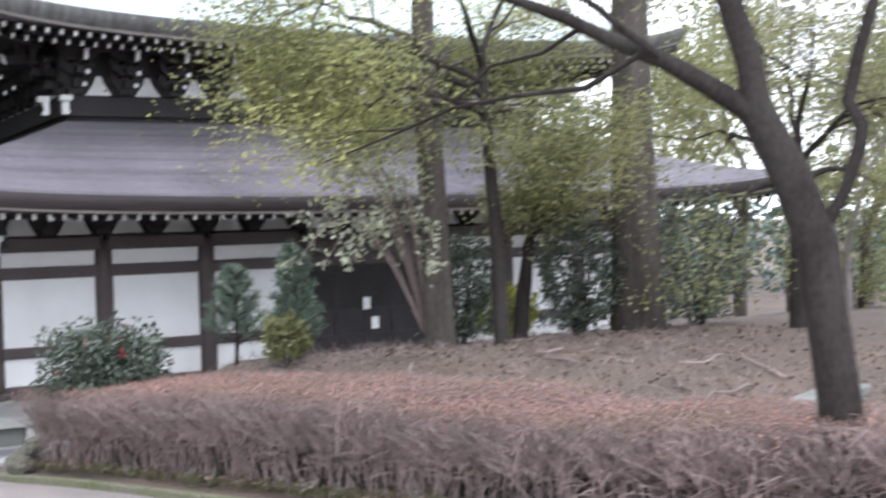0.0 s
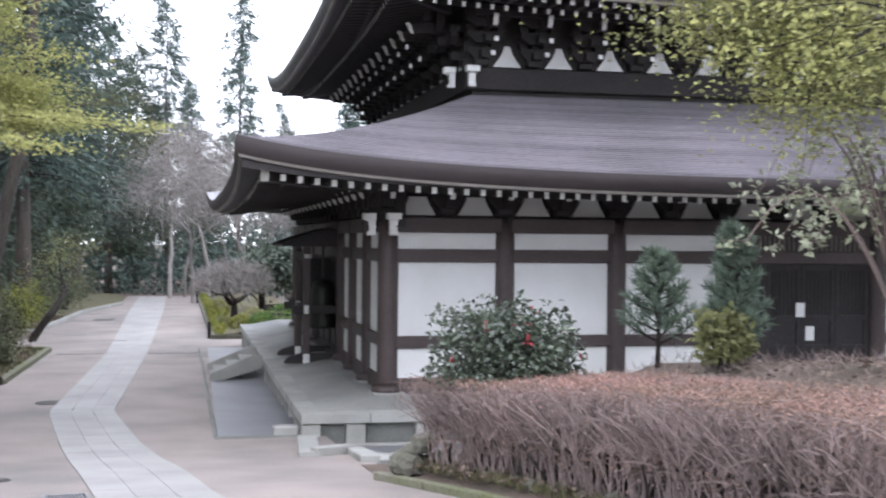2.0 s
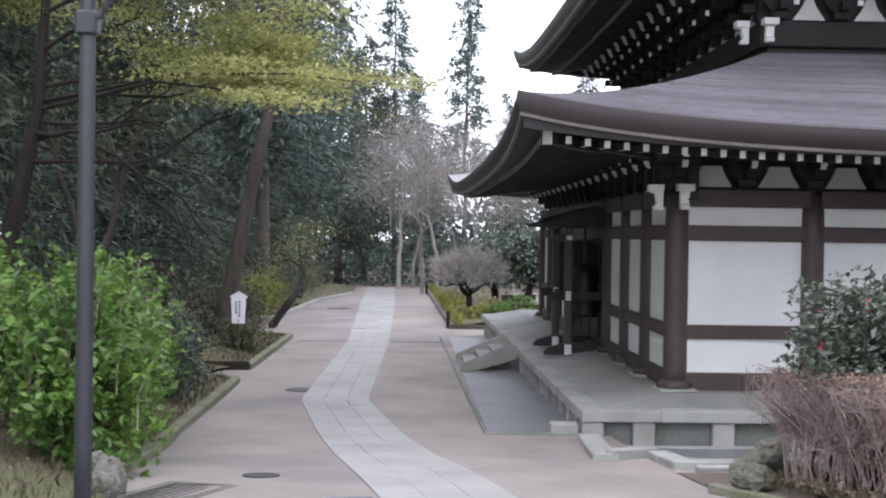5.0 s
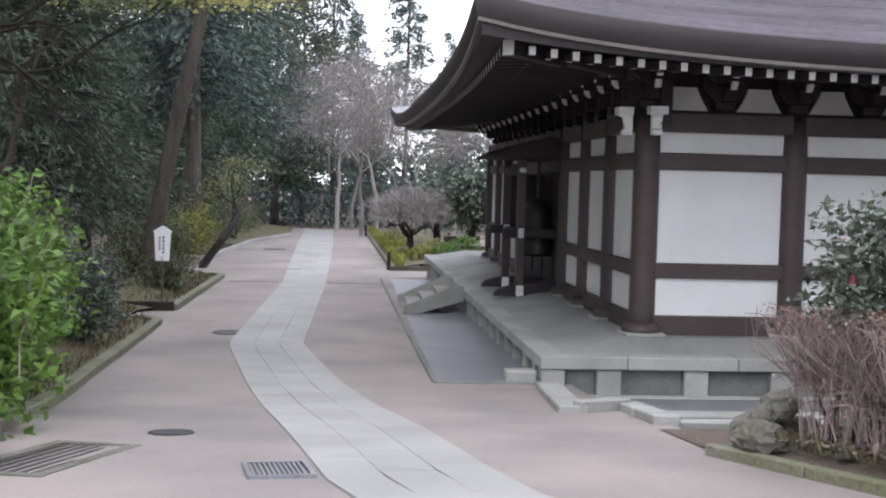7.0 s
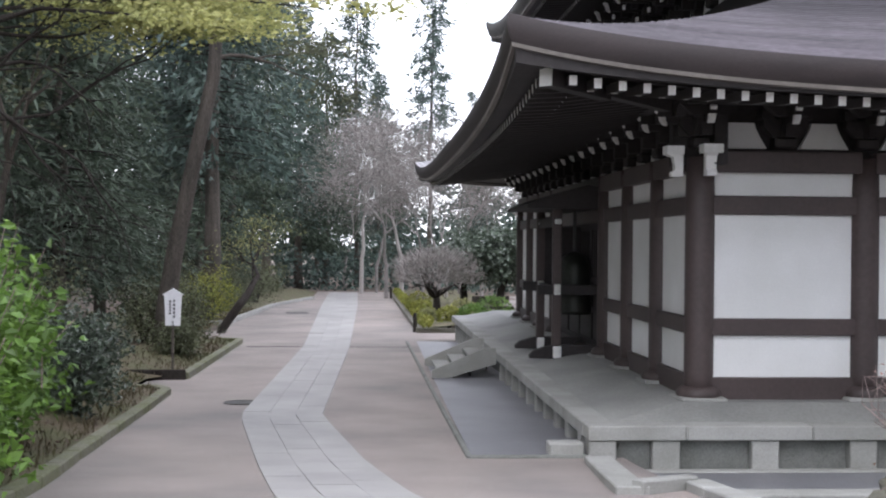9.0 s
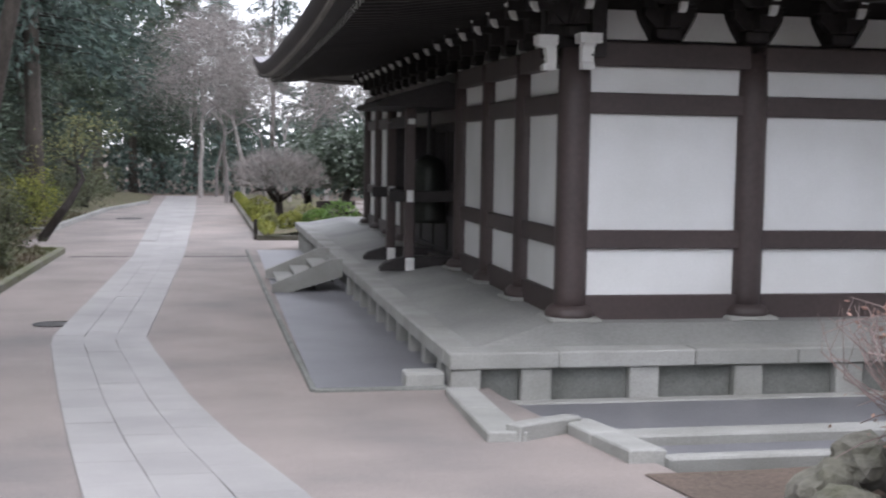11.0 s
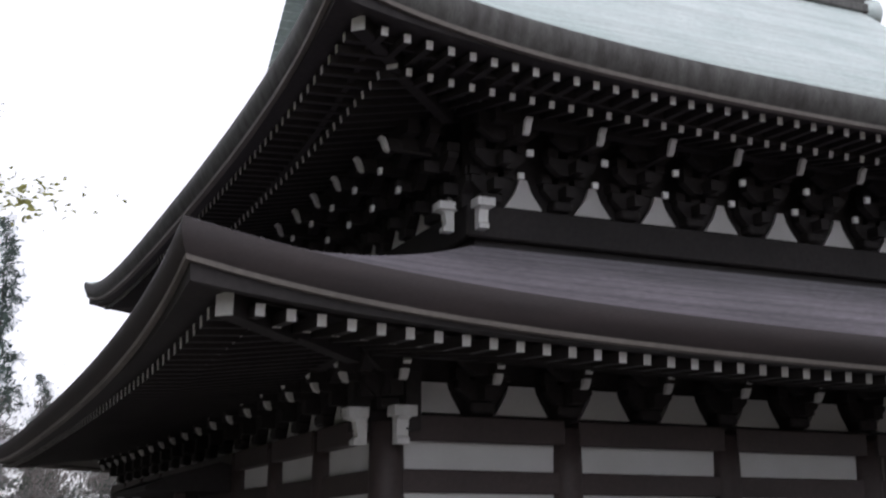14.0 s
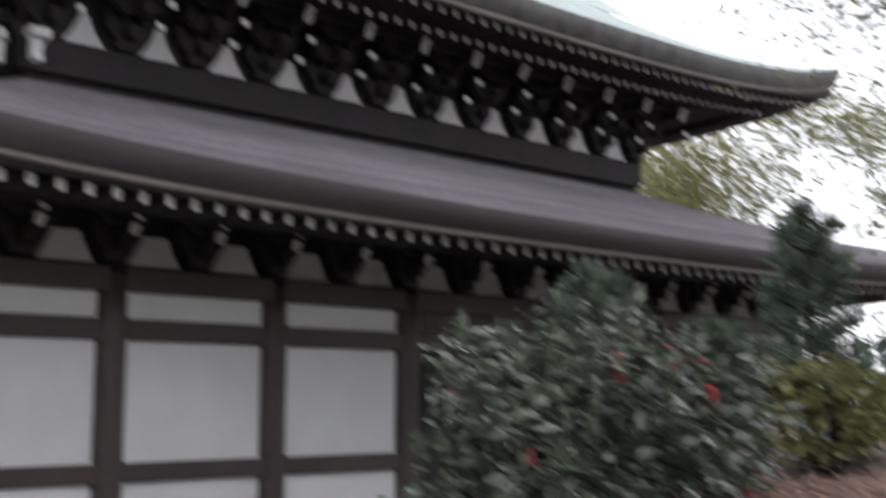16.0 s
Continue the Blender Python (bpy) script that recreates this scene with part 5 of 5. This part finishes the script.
for x, y, k, sc in ((1.2, 31, 140, 1.0), (.4, 37, 60, 1.0), (6.0, 38, 80, 1.1), (4.2, 28, 190, .9), (9, 33, 250, 1.2), (17, 27, 30, 1.2), (21, 14, 140, 1.1)):
    copy_thing(ever, Matrix.Translation((x, y, ground_z(x, y) - .1)) @ Matrix.Rotation(radians(k), 4, "Z") @ Matrix.Diagonal((sc, sc, sc, 1)))

# planted islet
m = sheet([-2.1 + .5 * i for i in range(9)], [21 + 1.2 * i for i in range(31)], lambda x, y: lane_z(y) + .12 + .12 * ease(-2.1, -1.2, x) + .03 * noise.noise(Vector((x, y, 5))))
solid("ground_islet", m, MOSS, "mossy islet with low clipped plants", "islet", "structure", smooth=True)
plum = thing("plum_tree", "low wide domed bare plum tree on the islet", "tree", (-1.15, 30.5, lane_z(30.5) + .2))
rg = np.random.default_rng(161)
m, tips = Mesh(), []
m.tube([(0, 0, -.3), (.03, 0, .3), (.0, .02, .6)], [.17, .13, .12], 9, cap=False)
for w in range(7):
    d = (math.cos(w * .9), math.sin(w * .9), .75)
    limb(m, rg, (0, .02, .5), d, .7, .07, 3, tips, .6, .05, 6, .2, (2, 3), .62)
part("trunk", m, BARK_D, plum, smooth=True)
sp = shell(rg, 6500, (0, 0, 1.45), (1.6, 1.6, .8), .35, .16, 4.0)
sp = sp[sp[:, 2] > 1.0]
part("crown", needles(sp, (sp - np.array([0, 0, .7])) * .8, .26, 162, .035), BARETWIG, plum, "fine bare grey-brown twigs")
for i, (x, y, r) in enumerate(((-1.2, 23.2, .38), (-1.75, 24.6, .3), (-.5, 22.8, .45), (-1.8, 28, .4), (-.6, 25, .5), (.2, 23.5, .6), (-1.7, 32, .5))):
    shrub("clipped_shrub", (x, y, lane_z(y) + .1), (r, r, r * .75), 170 + i, (YELLOWISH, OLIVE, BRIGHT)[i % 3], "round clipped yellow-green shrub on the islet", 900, .05, .8, 6, lump=.08, group="clipped shrubs")
for i in range(26):
    y = 21.2 + i * 1.35
    shrub("edging_plant", (-1.98 + .1 * (i % 2), y, lane_z(y) + .12), (.18, .6, .16), 200 + i % 4, YELLOWISH, "low yellow-green edging plants along the kerb", 260, .05, .5, 3, lump=.2, group="edging plants", category="plant")


# grass tufts, dry leaves and low plants along the edges
rg = np.random.default_rng(501)
sp, wy = [], []
for i in range(5200):
    y = rg.uniform(-9, 34)
    x = left_kerb_x(y) - .12 - abs(rg.normal()) * .55
    sp.append((x, y, gz(x, y) - .01))
    wy.append((rg.normal() * .3, rg.normal() * .3, 1))
for i in range(2600):
    y = rg.uniform(-16, -7.0)
    x = curb_x(y) + .12 + abs(rg.normal()) * .25
    sp.append((x, y, gz(x, y) - .03))
    wy.append((rg.normal() * .4, rg.normal() * .4, 1))
ob = part("grass", needles(np.array(sp), np.array(wy), .11, 502, .09), MOSS)
tagged(ob, "short mossy grass along the kerbs", "grass", "", "stuff")
sp = []
for i in range(15000):
    y = rg.uniform(-21, -7.0)
    x = curb_x(y) + .1 + rg.uniform(0, 1) ** 1.2 * 9
    sp.append((x, y, gz(x, y) + .04 + .05 * noise.noise(Vector((x, y, 9)))))
for i in range(3000):
    y = rg.uniform(-9, 36)
    x = left_kerb_x(y) - .1 - rg.uniform(0, 1) ** 1.6 * 6
    sp.append((x, y, gz(x, y) + .015))
sp2, wy2 = [], []
for i in range(9000):
    y = rg.uniform(-21, -6)
    x = curb_x(y) + 1.6 + rg.uniform(0, 1) ** 1.5 * 6
    sp2.append((x, y, gz(x, y) + .01))
    wy2.append((rg.normal() * .8, rg.normal() * .8, rg.uniform(.1, 1)))
ob = part("dry_undergrowth", needles(np.array(sp2), np.array(wy2), .2, 504, .022), TWIG)
tagged(ob, "low dry twigs and stalks over the leaf-covered bank", "undergrowth", "", "stuff")
ob = part("leaf_litter", leaves(np.array(sp), .038, 503, .1, fold=.1), LITTER)
tagged(ob, "brown fallen leaves on the banks", "leaves", "", "stuff")


# ---- things along the lane ----
sign = thing("notice_sign", "white peaked notice board on a thin post", "sign", on(-7.08, 7.9, .17))
z = lane_z(7.6)
part("post", Mesh().box((-.02, -.02, -.3), (.02, .02, .75), bevel=.004), BARK, sign)
b = Mesh().prism([(-.125, .66), (.125, .66), (.15, 1.18), (.16, 1.2), (0, 1.29), (-.16, 1.2), (-.15, 1.18)], -.02, .01, "y")
board = part("board", b, BOARD, sign, "pale board with dark writing")
for i, (x, z0, z1) in enumerate(((.02, .80, 1.14), (-.05, .86, 1.12))):
    for k in range(5):
        h = (z1 - z0) / 5
        part("writing", Mesh().box((x - .018, -.0245, z0 + k * h), (x + .018, -.0205, z0 + k * h + h * .62)), INK, board)
part("roof_strip", Mesh().prism([(-.175, 1.185), (0, 1.285), (.175, 1.185), (.175, 1.205), (0, 1.31), (-.175, 1.205)], -.035, .02, "y"), BOARD, sign)

lamp = thing("street_lamp", "dark grey lamp post with a curved arm", "lamp post", on(-5.73, -9.4))
part("pole", Mesh().lathe([(.056, -.3), (.053, .5), (.05, 1.8), (.047, 3.26), (.04, 3.3)], 14), POSTPAINT, lamp, smooth=True)
arm = [(0, -.03, 3.08), (.08, -.04, 3.1), (.13, -.05, 3.18), (.15, -.05, 3.3), (.2, -.05, 3.39), (.3, -.05, 3.44), (.6, -.05, 3.52), (.76, -.05, 3.56)]
part("arm", Mesh().tube(arm, [.028, .028, .028, .03, .034, .038, .042, .024], 8), LAMPGREY, lamp, "grey curved arm with a slim head", smooth=True)
part("clamp", Mesh().box((-.066, -.066, 2.98), (.066, .066, 3.13), bevel=.016), POSTPAINT, lamp)
part("diffuser", Mesh().box((.34, -.078, 3.41), (.7, -.022, 3.47), bevel=.01), LAMPGREY, lamp, "dull grey lamp cover")

# drain grating, manholes
drain = thing("drain_grating", "rusty slotted drain grating set in the bank's edge", "drain", (-5.62, -7.25, lane_z(-7.25) + .0), turn=-14)
drain.rotation_euler.x = -.085
part("frame", Mesh().box((-.30, -.72, -.05), (-.22, .72, .012)).box((.22, -.72, -.05), (.30, .72, .012)).box((-.22, .64, -.05), (.22, .72, .012)).box((-.22, -.72, -.05), (.22, -.64, .012)).box((-.22, -.64, -.06), (.22, .64, -.045)), ROCK, drain)
for i in range(6):
    part("bar", Mesh().box((-.205 + i * .075, -.635, -.04), (-.165 + i * .075, .635, .004)), IRON, drain)


def cover(x, y, r, label):
    t = thing("manhole_cover", label, "manhole cover", (x, y, lane_z(y)))
    t.rotation_euler.x = math.atan2(lane_z(y + .2) - lane_z(y - .2), .4)
    part("ring", Mesh().lathe([(r, -.03), (r, .012), (r * .9, .012), (r * .9, -.03)], 28), IRON, t)
    part("lid", Mesh().lathe([(r * .88, -.03), (r * .88, .008), (.02, .008)], 28), IRON, t)


cover(-5.05, -5.9, .17, "round dark iron manhole cover in the gravel")
cover(-5.5, 4.1, .27, "round dark iron manhole cover beside the paving")
cover(-6.3, 33, .45, "dark iron manhole cover far down the lane")
g = thing("square_grate", "square grey steel drain grate beside the paving", "drain", (-4.17, -7.75, lane_z(-7.75) + .012), turn=8)
g.rotation_euler.x = -.08
part("frame", Mesh().box((-.2, -.28, -.03), (.2, -.25, .01)).box((-.2, .25, -.03), (.2, .28, .01)).box((-.2, -.25, -.03), (-.17, .25, .01)).box((.17, -.25, -.03), (.2, .25, .01)).box((-.17, -.25, -.03), (.17, .25, -.02)), STEEL, g)
for i in range(11):
    part("bar", Mesh().box((-.165 + i * .03, -.25, -.02), (-.15 + i * .03, .25, .006)), STEEL, g)
kerb_run("kerb_cross", [(-6.5, 15.3), (-2.7, 15.3)], "thin dark expansion joint strip across the lane", .05, .012, 1.3, IRON)

# timber frame with its own little roof on the platform, by the front door
rack = thing("bell_frame", "dark timber bell frame with a small roof and white-tipped feet", "bell frame", (-.3, 6.55, .07))
for y in (-.9, .9):
    for x in (-.42, .46):
        part("post", Mesh().box((x - .07, y - .07, 0), (x + .07, y + .07, 2.35), bevel=.012), WOOD, rack)
    f = Mesh().prism([(-.85, 0), (-.85, .05), (-.78, .12), (-.62, .17), (-.5, .2), (.56, .2), (.66, .17), (.82, .05), (.82, 0)], y - .08, y + .08, "y")
    part("foot", f, EAVE, rack, "curved foot block")
    part("tie_rail", Mesh().box((-.72, y - .05, 1.0), (.76, y + .05, 1.16), bevel=.01), EAVE, rack)
    for x in (-.42, .46):
        part("white_tip", Mesh().box((x - .065, y - .125, .0), (x + .065, y - .082, .19), bevel=.01), WHITE, rack, "white painted tip")
        part("white_tip", Mesh().box((x - .05, y - .10, 1.0), (x + .05, y - .055, 1.17), bevel=.01), WHITE, rack, "white painted tip")
        part("white_tip", Mesh().box((x - .05, y - .16, 2.12), (x + .05, y - .08, 2.2), bevel=.01), WHITE, rack, "white painted tip")
for x in (-.42, .46):
    part("side_rail", Mesh().box((x - .05, -.95, 2.08), (x + .05, .95, 2.24), bevel=.01), EAVE, rack)
    part("side_rail", Mesh().box((x - .04, -.95, 1.02), (x + .04, .95, 1.14), bevel=.01), EAVE, rack)
r = Mesh().prism([(-.95, 2.36), (.98, 2.36), (.98, 2.42), (.6, 2.56), (.02, 2.74), (-.6, 2.56), (-.95, 2.42)], -1.3, 1.3, "y")
part("roof", r, EAVE, rack)
part("bell", Mesh().lathe([(.30, .65), (.31, .72), (.27, .95), (.25, 1.45), (.2, 1.6), (.05, 1.68)], 20, (.02, 0, 0)), BRONZE, rack, "dark bronze bell", smooth=True)
part("hanger", Mesh().tube([(.02, 0, 1.66), (.02, 0, 2.4)], [.03, .03], 6), IRON, rack)
part("back_panel", Mesh().box((.40, -.85, 1.16), (.44, .85, 2.1)).box((-.4, .84, 1.16), (.4, .88, 2.1)), EAVE, rack)

# notices on the side door
for x, z0 in ((7.02, 1.32), (7.2, .92)):
    solid("door_notice", Mesh().box((x, -.036, z0), (x + .16, -.0315, z0 + .24)), PAPER, "white paper notice pinned to the dark door", "notice", group="door notices")

# bench and stones near the islet
bench = thing("bench", "dark low bench on the gravel beyond the hall", "bench", (.6, 27.5, lane_z(27.5) + .05), turn=20)
part("seat", Mesh().box((-.7, -.2, .4), (.7, .2, .46), bevel=.01), BARK_D, bench)
for x in (-.6, .55):
    part("leg", Mesh().box((x, -.18, 0), (x + .06, .18, .4), bevel=.006), BARK_D, bench)
part("backrest", Mesh().box((-.7, .18, .55), (.7, .22, .8), bevel=.01), BARK_D, bench)
for i, (x, y) in enumerate(((-2.35, 50), (-2.3, 21.3))):
    p = thing("short_post", "short dark wooden post at the kerb's end", "post", (x, y, lane_z(y)))
    part("shaft", Mesh().lathe([(.06, -.1), (.055, .5), (.04, .55)], 10), BARK_D, p)

# gravel court between the hall and the islet
m = sheet([-2.2 + 1.5 * i for i in range(16)], [17.6 + 1.1 * i for i in range(4)], lambda x, y: lane_z(y) + .008)
solid("road_court", m, LANE, "pale gravel court beyond the hall", "court", "structure", smooth=True)
m = sheet([2 + 1.2 * i for i in range(12)], [21 + 2.5 * i for i in range(14)], lambda x, y: lane_z(y) + .02)
solid("ground_court", m, LANE, "gravel clearing under the trees", "court", "structure", smooth=True)

# ---- paved strip of granite slabs down the lane ----
CENTRE = [(-22, -.2), (-17, -1.1), (-12, -2.15), (-8.3, -3.32), (-5.5, -3.68), (2.66, -4.85), (15.6, -4.64), (41, -4.83), (62, -5.0)]


def centre_x(y):
    return float(np.interp(y, [c[0] for c in CENTRE], [c[1] for c in CENTRE]))


def half_width(y):
    return float(np.interp(y, [-12, -8, -5.5, 2.66, 15.6, 41, 62], [.60, .53, .56, .54, .55, .8, .85]))


paving = tagged(new("pavement_strip"), "strip of pale grey granite paving slabs down the lane", "pavement", "", "structure")
rg = np.random.default_rng(301)
rows = []
y = -22.0
while y < 60:
    step = .95 if y < 20 else 1.5
    rows.append((y, min(60, y + step * rg.uniform(.85, 1.15))))
    y = rows[-1][1]
for a, b in rows:
    for k in range(3):
        e0, e1 = -1 + 2 * k / 3, -1 + 2 * (k + 1) / 3
        oy = .3 * (k - 1) * (1 if a < 20 else 0)
        ya, yb = a + oy, b + oy
        g = .0022
        m = Mesh()
        c = []
        for yy, s in ((ya + g, 0), (yb - g, 0)):
            c.append([(centre_x(yy) + e * half_width(yy) + d, yy) for e, d in ((e0, g), (e1, -g))])
        (p0, p1), (p3, p2) = c
        o = [p0, p1, p2, p3]
        mx, my = sum(p[0] for p in o) / 4, sum(p[1] for p in o) / 4
        tz = rg.uniform(-.001, .002)
        top = [((p[0] - mx) * .992, (p[1] - my) * .996, lane_z(p[1]) + .014 + tz) for p in o]
        low = [(p[0] - mx, p[1] - my, lane_z(p[1]) + .0125 + tz) for p in o]
        bot = [(p[0] - mx, p[1] - my, lane_z(p[1]) - .03) for p in o]
        m.add(top + low + bot, [(0, 1, 2, 3)] + [(i, i + 4, (i + 1) % 4 + 4, (i + 1) % 4) for i in range(4)] + [(i + 4, i + 8, (i + 1) % 4 + 8, (i + 1) % 4 + 4) for i in range(4)])
        part("paving_slab", m, PAVE, paving, at=(mx, my, 0))
